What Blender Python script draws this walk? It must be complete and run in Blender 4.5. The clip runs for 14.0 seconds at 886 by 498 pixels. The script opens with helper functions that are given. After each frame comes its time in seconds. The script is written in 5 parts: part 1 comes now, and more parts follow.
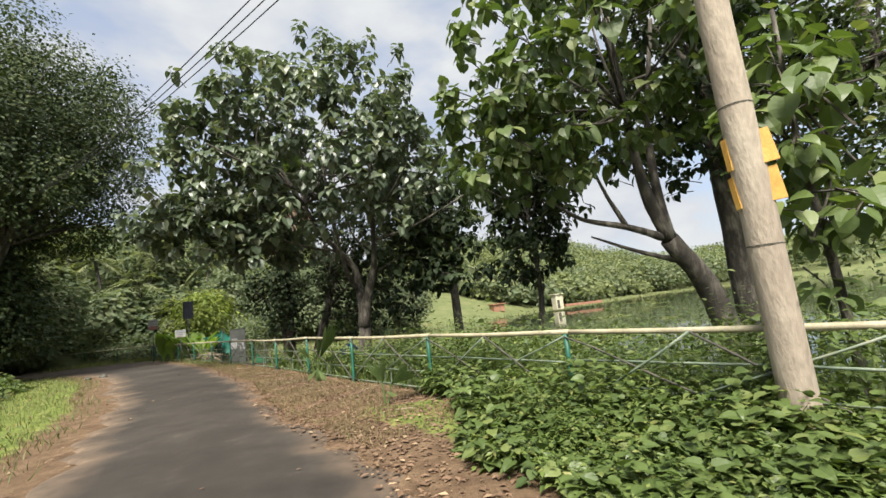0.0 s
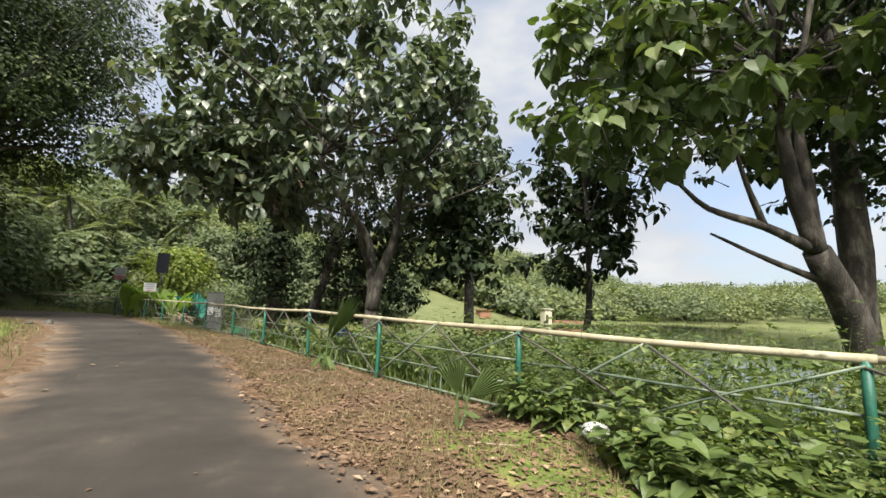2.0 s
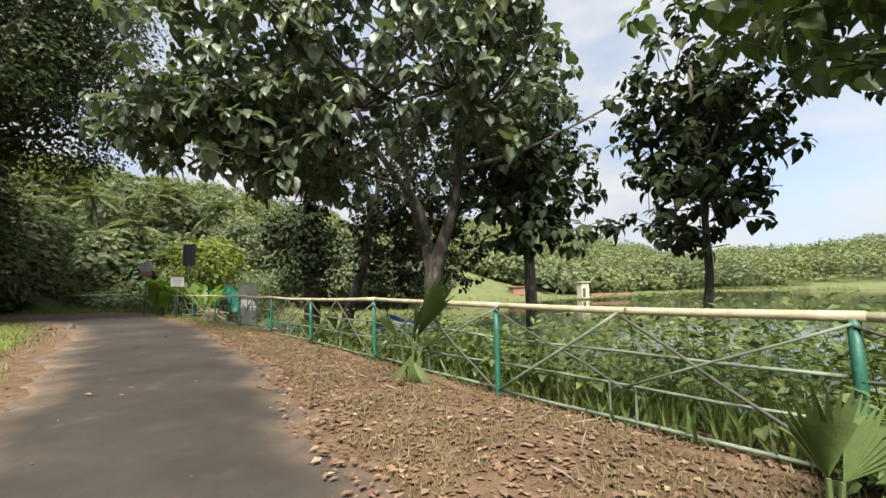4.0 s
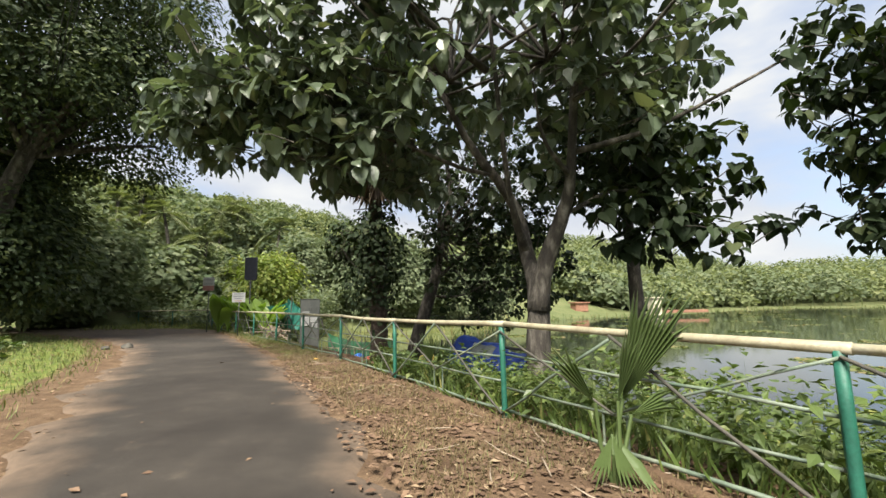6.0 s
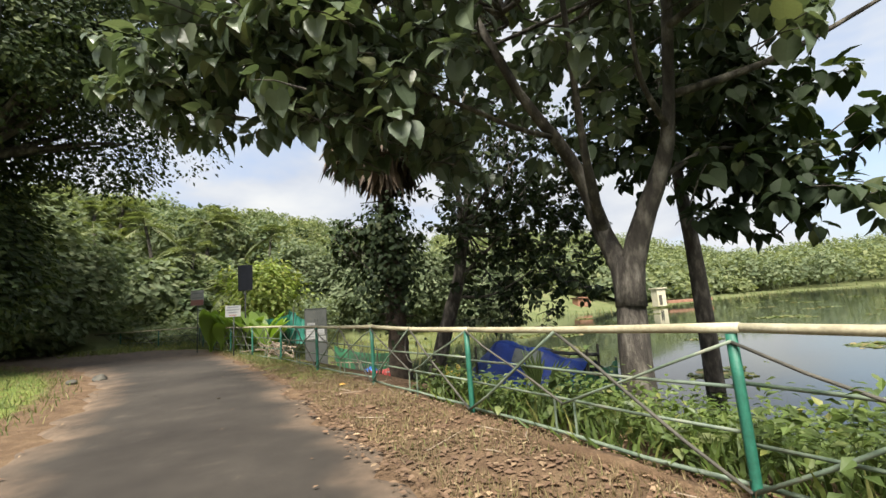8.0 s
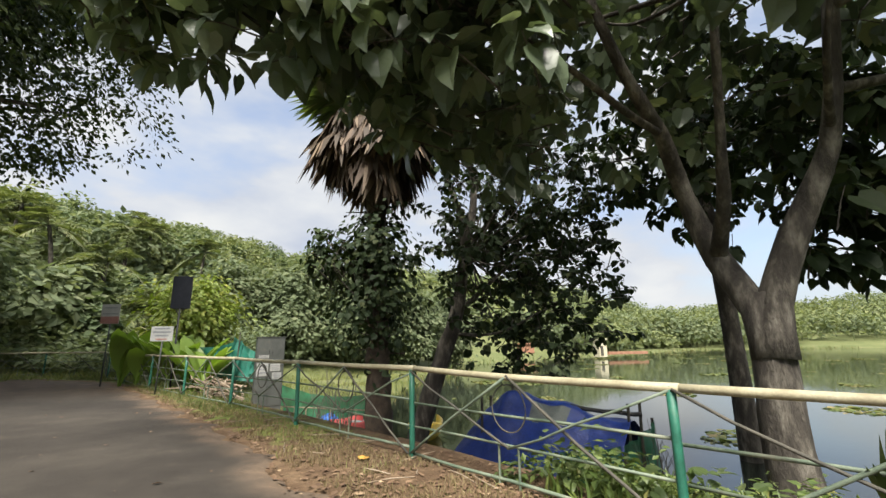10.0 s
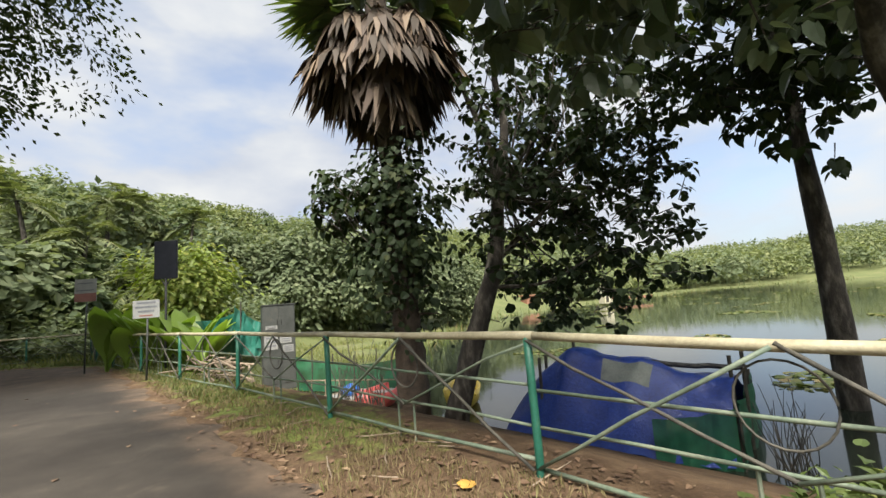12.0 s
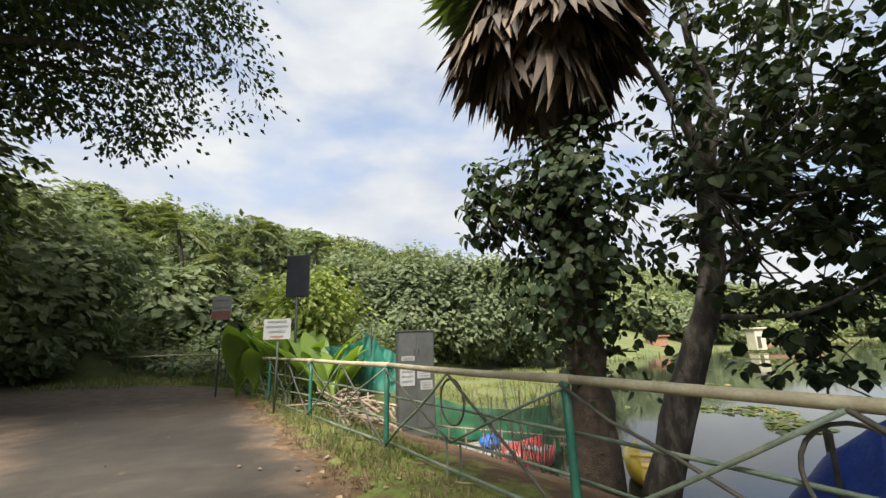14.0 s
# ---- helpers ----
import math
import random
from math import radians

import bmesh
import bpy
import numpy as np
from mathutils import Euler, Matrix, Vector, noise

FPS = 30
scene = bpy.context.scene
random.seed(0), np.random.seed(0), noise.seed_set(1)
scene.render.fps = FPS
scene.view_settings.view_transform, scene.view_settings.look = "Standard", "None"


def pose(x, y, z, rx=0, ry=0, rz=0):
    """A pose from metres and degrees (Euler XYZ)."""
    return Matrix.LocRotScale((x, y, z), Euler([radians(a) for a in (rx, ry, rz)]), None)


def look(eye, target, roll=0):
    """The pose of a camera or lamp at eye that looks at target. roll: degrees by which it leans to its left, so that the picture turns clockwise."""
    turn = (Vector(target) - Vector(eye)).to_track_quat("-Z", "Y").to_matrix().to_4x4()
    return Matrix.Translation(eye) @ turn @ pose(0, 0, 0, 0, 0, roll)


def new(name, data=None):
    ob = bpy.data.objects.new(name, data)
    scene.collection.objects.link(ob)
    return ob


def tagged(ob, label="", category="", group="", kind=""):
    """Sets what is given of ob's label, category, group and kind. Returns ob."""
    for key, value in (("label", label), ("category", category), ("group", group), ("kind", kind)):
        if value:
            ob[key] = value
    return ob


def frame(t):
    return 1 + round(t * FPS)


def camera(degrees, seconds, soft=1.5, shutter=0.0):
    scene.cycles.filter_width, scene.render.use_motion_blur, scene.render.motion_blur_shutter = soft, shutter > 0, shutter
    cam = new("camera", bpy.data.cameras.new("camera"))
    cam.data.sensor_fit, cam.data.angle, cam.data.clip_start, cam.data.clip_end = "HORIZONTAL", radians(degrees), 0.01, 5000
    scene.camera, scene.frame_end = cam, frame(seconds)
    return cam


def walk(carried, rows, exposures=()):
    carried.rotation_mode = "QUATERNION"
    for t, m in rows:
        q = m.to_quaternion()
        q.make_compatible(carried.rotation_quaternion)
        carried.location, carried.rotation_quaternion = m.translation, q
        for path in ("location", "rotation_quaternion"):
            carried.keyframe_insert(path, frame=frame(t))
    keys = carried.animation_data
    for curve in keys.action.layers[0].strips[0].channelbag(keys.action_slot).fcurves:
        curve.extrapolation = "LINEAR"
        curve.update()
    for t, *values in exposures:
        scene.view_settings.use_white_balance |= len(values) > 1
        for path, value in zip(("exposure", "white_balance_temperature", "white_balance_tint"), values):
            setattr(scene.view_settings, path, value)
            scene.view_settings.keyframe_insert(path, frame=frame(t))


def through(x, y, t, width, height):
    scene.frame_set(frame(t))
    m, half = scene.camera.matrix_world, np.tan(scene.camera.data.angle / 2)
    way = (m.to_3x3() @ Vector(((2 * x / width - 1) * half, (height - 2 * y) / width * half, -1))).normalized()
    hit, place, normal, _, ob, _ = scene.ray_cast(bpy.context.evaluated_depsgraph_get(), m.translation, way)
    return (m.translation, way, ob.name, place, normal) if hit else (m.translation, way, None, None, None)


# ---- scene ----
cam = camera(93.1, 14.0)

PATH = [
    (0, (-0.724, 3.959, 1.546), (-0.431, 5.918, 1.818), -6.2),
    (0.5, (-1.059, 4.729, 1.471), (-0.72, 6.676, 1.778), -1.8),
    (1, (-1.374, 5.402, 1.45), (-0.824, 7.306, 1.722), -4.3),
    (1.5, (-1.588, 6.127, 1.348), (-1.025, 8.038, 1.521), -0.9),
    (2, (-1.922, 6.945, 1.292), (-1.569, 8.895, 1.563), 2.3),
    (2.4, (-2.09, 7.57, 1.244), (-1.722, 9.511, 1.55), 1.5),
    (2.5, (-2.124, 7.707, 1.226), (-1.746, 9.647, 1.535), 1.4),
    (3, (-2.332, 8.41, 1.282), (-2.038, 10.374, 1.524), 2.3),
    (5.3, (-3.523, 11.385, 1.267), (-3.262, 13.362, 1.424), -3.8),
    (5.5, (-3.597, 11.662, 1.307), (-3.417, 13.646, 1.488), -1.8),
    (6, (-3.862, 12.195, 1.328), (-3.846, 14.179, 1.58), -0.8),
    (6.5, (-4.209, 12.553, 1.31), (-3.986, 14.51, 1.657), -2.7),
    (7, (-4.51, 13.225, 1.4), (-4.546, 15.196, 1.738), -2.9),
    (7.5, (-4.887, 13.813, 1.331), (-4.906, 15.805, 1.5), 1.6),
    (8, (-5.078, 14.465, 1.346), (-5.015, 16.447, 1.61), -4.0),
    (8.2, (-5.348, 14.688, 1.369), (-5.281, 16.67, 1.626), -2.0),
    (10.3, (-6.905, 17.311, 1.341), (-6.524, 19.225, 1.782), -1.4),
    (10.5, (-6.92, 17.478, 1.3), (-6.552, 19.396, 1.735), -2.5),
    (11, (-7.017, 18.148, 1.394), (-6.708, 20.093, 1.743), -0.5),
    (11.5, (-7.19, 18.772, 1.383), (-6.865, 20.725, 1.666), -1.0),
    (12, (-7.483, 19.327, 1.363), (-7.103, 21.276, 1.601), -4.3),
    (12.5, (-7.715, 19.995, 1.383), (-7.642, 21.972, 1.674), -0.6),
    (13, (-7.955, 20.581, 1.353), (-7.878, 22.556, 1.658), 0.6),
    (13.4, (-8.283, 21.012, 1.312), (-8.21, 22.981, 1.652), -3.3),
    (14, (-8.693, 21.827, 1.333), (-8.779, 23.78, 1.757), -1.8),
]
EXPOSURE = [(0, 1.42), (3, 1.48), (8, 1.56), (10.5, 1.46), (14, 1.52)]
walk(cam, [(t, look(eye, target, roll)) for t, eye, target, roll in PATH], EXPOSURE)

# ---- light ----
SUN_EL, SUN_AZ = 54.0, 193.0   # degrees; azimuth clockwise from +y
world = bpy.data.worlds.new("sky")
scene.world = world
world.use_nodes = True
wn, wl = world.node_tree.nodes, world.node_tree.links
wn.clear()
w_out, w_bg = wn.new("ShaderNodeOutputWorld"), wn.new("ShaderNodeBackground")
w_sky = wn.new("ShaderNodeTexSky")
w_sky.sky_type, w_sky.sun_disc = "NISHITA", False
w_sky.sun_elevation, w_sky.sun_rotation = radians(SUN_EL), radians(SUN_AZ)
w_sky.dust_density, w_sky.air_density = 2.0, 1.0
w_tc, w_map = wn.new("ShaderNodeTexCoord"), wn.new("ShaderNodeMapping")
w_map.inputs["Scale"].default_value = (1.0, 1.0, 2.2)
w_n1 = wn.new("ShaderNodeTexNoise")
w_n1.inputs["Scale"].default_value, w_n1.inputs["Detail"].default_value = 2.0, 5.0
w_n1.inputs["Roughness"].default_value = 0.55
w_r1 = wn.new("ShaderNodeValToRGB")
w_r1.color_ramp.elements[0].position, w_r1.color_ramp.elements[1].position = 0.34, 0.52
w_r1.color_ramp.elements[0].color = (0.5, 0.5, 0.5, 1)
w_n2 = wn.new("ShaderNodeTexNoise")
w_n2.inputs["Scale"].default_value, w_n2.inputs["Detail"].default_value = 4.0, 6.0
w_r2 = wn.new("ShaderNodeValToRGB")
w_r2.color_ramp.elements[0].position, w_r2.color_ramp.elements[1].position = 0.35, 0.68
w_r2.color_ramp.elements[0].color, w_r2.color_ramp.elements[1].color = (2.15, 2.35, 2.75, 1), (3.2, 3.25, 3.25, 1)
w_mix = wn.new("ShaderNodeMix")
w_mix.data_type = "RGBA"
wl.new(w_tc.outputs["Generated"], w_map.inputs["Vector"])
wl.new(w_map.outputs["Vector"], w_n1.inputs["Vector"])
wl.new(w_map.outputs["Vector"], w_n2.inputs["Vector"])
wl.new(w_n1.outputs["Fac"], w_r1.inputs["Fac"])
wl.new(w_n2.outputs["Fac"], w_r2.inputs["Fac"])
wl.new(w_r1.outputs["Color"], w_mix.inputs[0])
wl.new(w_sky.outputs["Color"], w_mix.inputs[6])
wl.new(w_r2.outputs["Color"], w_mix.inputs[7])
wl.new(w_mix.outputs[2], w_bg.inputs["Color"])
w_bg.inputs["Strength"].default_value = 0.1
wl.new(w_bg.outputs["Background"], w_out.inputs["Surface"])
sun = new("sun", bpy.data.lights.new("sun", "SUN"))
sun.data.energy, sun.data.angle, sun.data.color = 4.5, radians(26), (1.0, 0.95, 0.85)
sun_way = Vector((math.sin(radians(SUN_AZ)) * math.cos(radians(SUN_EL)), math.cos(radians(SUN_AZ)) * math.cos(radians(SUN_EL)), math.sin(radians(SUN_EL))))
sun.matrix_world = look(sun_way * 60, (0, 0, 0))


# ---- materials ----
def material(name):
    m = bpy.data.materials.new(name)
    m.use_nodes = True
    return m, m.node_tree.nodes, m.node_tree.links, m.node_tree.nodes["Principled BSDF"]


def ramp(nodes, links, source, stops):
    r = nodes.new("ShaderNodeValToRGB")
    e = r.color_ramp.elements
    e[0].position, e[0].color = stops[0][0], (*stops[0][1], 1)
    e[1].position, e[1].color = stops[-1][0], (*stops[-1][1], 1)
    for p, c in stops[1:-1]:
        n = e.new(p)
        n.color = (*c, 1)
    links.new(source, r.inputs["Fac"])
    return r.outputs["Color"]


def noise_node(nodes, links, scale, detail=5.0, vector=None, rough=0.55, stretch=None):
    n = nodes.new("ShaderNodeTexNoise")
    n.inputs["Scale"].default_value, n.inputs["Detail"].default_value, n.inputs["Roughness"].default_value = scale, detail, rough
    if vector is not None:
        if stretch:
            mp = nodes.new("ShaderNodeMapping")
            mp.inputs["Scale"].default_value = stretch
            links.new(vector, mp.inputs["Vector"])
            vector = mp.outputs["Vector"]
        links.new(vector, n.inputs["Vector"])
    return n.outputs["Fac"]


def blend(nodes, links, fac, a, b, mode="MIX"):
    x = nodes.new("ShaderNodeMix")
    x.data_type, x.blend_type = "RGBA", mode
    for sock, v in ((x.inputs[0], fac), (x.inputs[6], a), (x.inputs[7], b)):
        if isinstance(v, (int, float)):
            sock.default_value = v
        elif isinstance(v, tuple):
            sock.default_value = (*v, 1)
        else:
            links.new(v, sock)
    return x.outputs[2]


def bump(nodes, links, bsdf, height, strength=0.4, distance=0.02):
    b = nodes.new("ShaderNodeBump")
    b.inputs["Strength"].default_value, b.inputs["Distance"].default_value = strength, distance
    links.new(height, b.inputs["Height"])
    links.new(b.outputs["Normal"], bsdf.inputs["Normal"])


def surface(name, stops, scale=6.0, fine=60.0, rough=0.8, metal=0.0, bumpy=0.4, depth=0.01, stretch=None, rand=0.0):
    """A plain worn surface: colour from coarse noise, grain from fine noise, relief from both."""
    m, n, l, p = material(name)
    tc = n.new("ShaderNodeTexCoord").outputs["Object"]
    big, small = noise_node(n, l, scale, 5, tc, 0.6, stretch), noise_node(n, l, fine, 4, tc, 0.6, stretch)
    col = ramp(n, l, big, stops)
    col = blend(n, l, 0.45, col, ramp(n, l, small, [(0.3, (0.35, 0.35, 0.35)), (0.7, (1.0, 1.0, 1.0))]), "MULTIPLY")
    if rand:
        info = n.new("ShaderNodeObjectInfo").outputs["Random"]
        col = blend(n, l, rand, col, ramp(n, l, info, [(0.0, (0.45, 0.45, 0.45)), (1.0, (1.0, 1.0, 1.0))]), "MULTIPLY")
    l.new(col, p.inputs["Base Color"])
    p.inputs["Roughness"].default_value, p.inputs["Metallic"].default_value = rough, metal
    add = n.new("ShaderNodeMath")
    add.operation = "ADD"
    l.new(big, add.inputs[0])
    l.new(small, add.inputs[1])
    bump(n, l, p, add.outputs[0], bumpy, depth)
    return m


def leaf_material(name, stops, rough=0.5, through=0.28, tint=(0.9, 1.0, 0.35), spec=0.5, patchy=0.45):
    """Foliage: each leaf its own shade, some light passing through the blade."""
    m, n, l, p = material(name)
    rnd = n.new("ShaderNodeNewGeometry").outputs["Random Per Island"]
    tc = n.new("ShaderNodeTexCoord").outputs["Object"]
    col = ramp(n, l, rnd, stops)
    patch = noise_node(n, l, patchy, 3, tc)
    col = blend(n, l, 0.55, col, ramp(n, l, patch, [(0.3, (0.66, 0.70, 0.64)), (0.7, (1.25, 1.2, 1.05))]), "MULTIPLY")
    veins = noise_node(n, l, 28.0, 2, tc)
    col = blend(n, l, 0.25, col, ramp(n, l, veins, [(0.3, (0.6, 0.6, 0.6)), (0.7, (1.0, 1.0, 1.0))]), "MULTIPLY")
    l.new(col, p.inputs["Base Color"])
    p.inputs["Roughness"].default_value = rough
    p.inputs["Specular IOR Level"].default_value = spec
    bump(n, l, p, veins, 0.3, 0.01)
    t = n.new("ShaderNodeBsdfTranslucent")
    l.new(blend(n, l, 1.0, col, tint, "MULTIPLY"), t.inputs["Color"])
    mix = n.new("ShaderNodeMixShader")
    mix.inputs[0].default_value = through
    l.new(p.outputs[0], mix.inputs[1])
    l.new(t.outputs[0], mix.inputs[2])
    l.new(mix.outputs[0], n["Material Output"].inputs["Surface"])
    return m


M_TEAK = leaf_material("broad_leaf", [(0.0, (0.075, 0.103, 0.067)), (0.6, (0.110, 0.142, 0.091)), (0.9, (0.144, 0.177, 0.116)), (1.0, (0.180, 0.196, 0.109))], 0.36, 0.34, (0.95, 1.0, 0.55), 0.6)
M_LIGHT = leaf_material("young_broad_leaf", [(0.0, (0.075, 0.116, 0.041)), (0.7, (0.119, 0.165, 0.063)), (1.0, (0.188, 0.220, 0.092))], 0.42, 0.34, (0.9, 1.0, 0.4))
# Near-black greens: backlight and canopy shade are put into this leaf colour.
M_SHADELEAF = leaf_material("shade_dark_leaf", [(0.0, (0.022, 0.036, 0.018)), (0.8, (0.040, 0.060, 0.028)), (1.0, (0.085, 0.10, 0.045))], 0.6, 0.25, (0.9, 1.0, 0.35), 0.2)
M_CANOPY = leaf_material("canopy_leaf", [(0.0, (0.031, 0.050, 0.022)), (0.7, (0.058, 0.082, 0.033)), (1.0, (0.120, 0.144, 0.055))], 0.55, 0.25, (0.9, 1.0, 0.35), 0.25)
M_FINE = leaf_material("fine_leaf", [(0.0, (0.061, 0.094, 0.032)), (0.8, (0.099, 0.143, 0.045)), (1.0, (0.187, 0.198, 0.063))], 0.5, 0.36)
M_WEED = leaf_material("weed_leaf", [(0.0, (0.062, 0.098, 0.024)), (0.6, (0.106, 0.154, 0.038)), (0.92, (0.156, 0.198, 0.055)), (1.0, (0.237, 0.228, 0.080))], 0.5, 0.3, (0.9, 1.0, 0.35), 0.4, 1.1)
M_WEEDLT = leaf_material("light_weed_leaf", [(0.0, (0.075, 0.112, 0.034)), (0.7, (0.115, 0.162, 0.050)), (1.0, (0.172, 0.207, 0.072))], 0.45, 0.34, (0.9, 1.0, 0.4), 0.45, 1.1)
# Woodland greens paled and blued: distance haze is mixed into the leaf colours.
M_HAZEWOOD = leaf_material("hazed_woodland_leaf", [(0.0, (0.13, 0.165, 0.10)), (0.6, (0.18, 0.22, 0.135)), (1.0, (0.24, 0.27, 0.17))], 0.75, 0.46, (0.98, 1.0, 0.6), 0.12, 0.22)
M_HAZEWOODLT = leaf_material("hazed_light_woodland_leaf", [(0.0, (0.15, 0.18, 0.09)), (0.6, (0.20, 0.235, 0.115)), (1.0, (0.26, 0.28, 0.15))], 0.75, 0.46, (0.98, 1.0, 0.6), 0.12, 0.22)
M_HAZEWOODDK = leaf_material("hazed_deep_woodland_leaf", [(0.0, (0.085, 0.12, 0.07)), (0.6, (0.12, 0.16, 0.09)), (1.0, (0.17, 0.20, 0.12))], 0.7, 0.42, (0.98, 1.0, 0.6), 0.15, 0.22)
M_LIME = leaf_material("yellow_green_leaf", [(0.0, (0.16, 0.22, 0.03)), (0.7, (0.26, 0.33, 0.06)), (1.0, (0.36, 0.36, 0.09))], 0.5, 0.35)
M_BANANA = leaf_material("banana_leaf", [(0.0, (0.20, 0.31, 0.06)), (1.0, (0.30, 0.42, 0.09))], 0.4, 0.45)
M_PALM = leaf_material("palm_leaf", [(0.0, (0.07, 0.11, 0.04)), (0.7, (0.12, 0.17, 0.06)), (1.0, (0.20, 0.21, 0.10))], 0.45, 0.25)
M_GRASS = leaf_material("grass_blade", [(0.0, (0.075, 0.105, 0.028)), (0.6, (0.12, 0.15, 0.042)), (0.85, (0.20, 0.185, 0.075)), (1.0, (0.27, 0.21, 0.10))], 0.6, 0.3)
M_DEAD = leaf_material("dead_frond", [(0.0, (0.037, 0.026, 0.017)), (0.6, (0.080, 0.052, 0.037)), (1.0, (0.213, 0.155, 0.110))], 0.7, 0.1, (1.0, 0.8, 0.5))
# Lighter than the near palms' green: hillside haze is painted into it.
M_HAZECOCO = leaf_material("hazed_coconut_leaf", [(0.0, (0.12, 0.145, 0.07)), (0.7, (0.17, 0.20, 0.10)), (1.0, (0.24, 0.24, 0.13))], 0.55, 0.35)
M_MARSH = leaf_material("marsh_grass_blade", [(0.0, (0.13, 0.16, 0.045)), (0.6, (0.20, 0.225, 0.075)), (1.0, (0.30, 0.28, 0.12))], 0.7, 0.35)
M_STRAW = leaf_material("straw_blade", [(0.0, (0.10, 0.075, 0.038)), (0.5, (0.175, 0.13, 0.066)), (0.8, (0.25, 0.19, 0.11)), (1.0, (0.14, 0.155, 0.045))], 0.7, 0.2)
M_LITTER = leaf_material("dry_leaf", [(0.0, (0.089, 0.050, 0.031)), (0.5, (0.142, 0.085, 0.052)), (0.9, (0.194, 0.124, 0.079)), (1.0, (0.347, 0.252, 0.162))], 0.75, 0.05, (1.0, 0.8, 0.5))
M_BARK = surface("bark", [(0.32, (0.024, 0.020, 0.016)), (0.5, (0.058, 0.049, 0.040)), (0.6, (0.13, 0.115, 0.094)), (0.74, (0.23, 0.21, 0.18))], 5.0, 34, 0.9, 0, 0.9, 0.03, (1, 1, 0.35))
M_PALMBARK = surface("palm_bark", [(0.3, (0.030, 0.023, 0.017)), (0.6, (0.084, 0.060, 0.042)), (0.8, (0.156, 0.120, 0.090))], 5.0, 40, 0.9, 0, 1.0, 0.04)
M_POLE = surface("weathered_pole", [(0.25, (0.26, 0.21, 0.165)), (0.5, (0.37, 0.31, 0.245)), (0.75, (0.46, 0.40, 0.32))], 2.2, 24, 0.85, 0, 0.7, 0.02, (1, 1, 0.3))
M_RAIL = surface("cream_paint_rail", [(0.3, (0.27, 0.235, 0.15)), (0.55, (0.39, 0.35, 0.235)), (0.75, (0.48, 0.44, 0.32))], 4.0, 50, 0.6, 0, 0.4, 0.006, None, 0.25)
M_POST = surface("green_paint", [(0.3, (0.012, 0.085, 0.055)), (0.6, (0.02, 0.14, 0.092)), (0.8, (0.09, 0.14, 0.09))], 6.0, 60, 0.55, 0, 0.4, 0.006, None, 0.35)
M_THIN = surface("faded_green_pipe", [(0.3, (0.07, 0.11, 0.075)), (0.55, (0.17, 0.21, 0.15)), (0.8, (0.29, 0.28, 0.21))], 5.0, 60, 0.6, 0, 0.4, 0.006, None, 0.4)
M_DKWOOD = surface("dark_brace", [(0.3, (0.03, 0.03, 0.025)), (0.7, (0.10, 0.09, 0.07))], 6.0, 60, 0.8, 0, 0.6, 0.01)
M_BLACK = surface("black_rubber", [(0.3, (0.012, 0.012, 0.012)), (0.7, (0.03, 0.03, 0.03))], 8, 70, 0.6, 0, 0.3, 0.004)
M_PANEL = surface("dark_panel", [(0.3, (0.012, 0.014, 0.02)), (0.7, (0.02, 0.022, 0.03))], 5, 80, 0.65, 0, 0.1, 0.002)
M_STEEL = surface("grey_sheet_steel", [(0.3, (0.049, 0.054, 0.050)), (0.6, (0.077, 0.083, 0.077)), (0.8, (0.112, 0.108, 0.087))], 2.5, 40, 0.6, 0.2, 0.2, 0.004)
M_PAPER = surface("white_board", [(0.3, (0.281, 0.289, 0.281)), (0.7, (0.374, 0.374, 0.359))], 4, 40, 0.6, 0, 0.1, 0.002)
M_OLDPAPER = surface("weathered_paper", [(0.3, (0.22, 0.225, 0.22)), (0.7, (0.36, 0.36, 0.34))], 4, 40, 0.8, 0, 0.1, 0.002)
M_REDINK = surface("faded_red_paint", [(0.3, (0.24, 0.10, 0.085)), (0.7, (0.32, 0.16, 0.13))], 5, 40, 0.6, 0, 0.1, 0.002)
M_INK = surface("grey_ink", [(0.3, (0.12, 0.13, 0.15)), (0.7, (0.22, 0.23, 0.25))], 8, 60, 0.7, 0, 0.1, 0.002)
M_YELLOW = surface("yellow_sign_board", [(0.3, (0.46, 0.24, 0.045)), (0.55, (0.54, 0.31, 0.065)), (0.8, (0.60, 0.40, 0.11))], 5, 50, 0.6, 0, 0.2, 0.003)
M_BOATY = surface("yellow_boat_paint", [(0.3, (0.70, 0.48, 0.04)), (0.7, (0.82, 0.62, 0.07))], 3, 40, 0.4, 0, 0.1, 0.003)
M_RED = surface("red_plastic", [(0.3, (0.50, 0.06, 0.06)), (0.7, (0.62, 0.12, 0.10))], 3, 40, 0.45, 0, 0.1, 0.003)
M_BLUEP = surface("blue_plastic", [(0.3, (0.02, 0.12, 0.50)), (0.7, (0.05, 0.20, 0.62))], 3, 40, 0.4, 0, 0.1, 0.003)
M_TARP = surface("blue_tarpaulin", [(0.3, (0.008, 0.032, 0.208)), (0.55, (0.014, 0.048, 0.288)), (0.8, (0.035, 0.088, 0.368))], 2.0, 18, 0.42, 0, 0.5, 0.03)
M_PATCH = surface("worn_tarp_patch", [(0.3, (0.10, 0.12, 0.12)), (0.7, (0.22, 0.24, 0.22))], 3, 30, 0.6, 0, 0.3, 0.01)
M_ROCK = surface("pale_rock", [(0.3, (0.45, 0.44, 0.42)), (0.7, (0.70, 0.70, 0.68))], 4, 40, 0.85, 0, 0.7, 0.02)
M_HUT = surface("cream_plaster", [(0.3, (0.440, 0.400, 0.270)), (0.7, (0.576, 0.544, 0.405))], 1.5, 20, 0.8, 0, 0.2, 0.01)
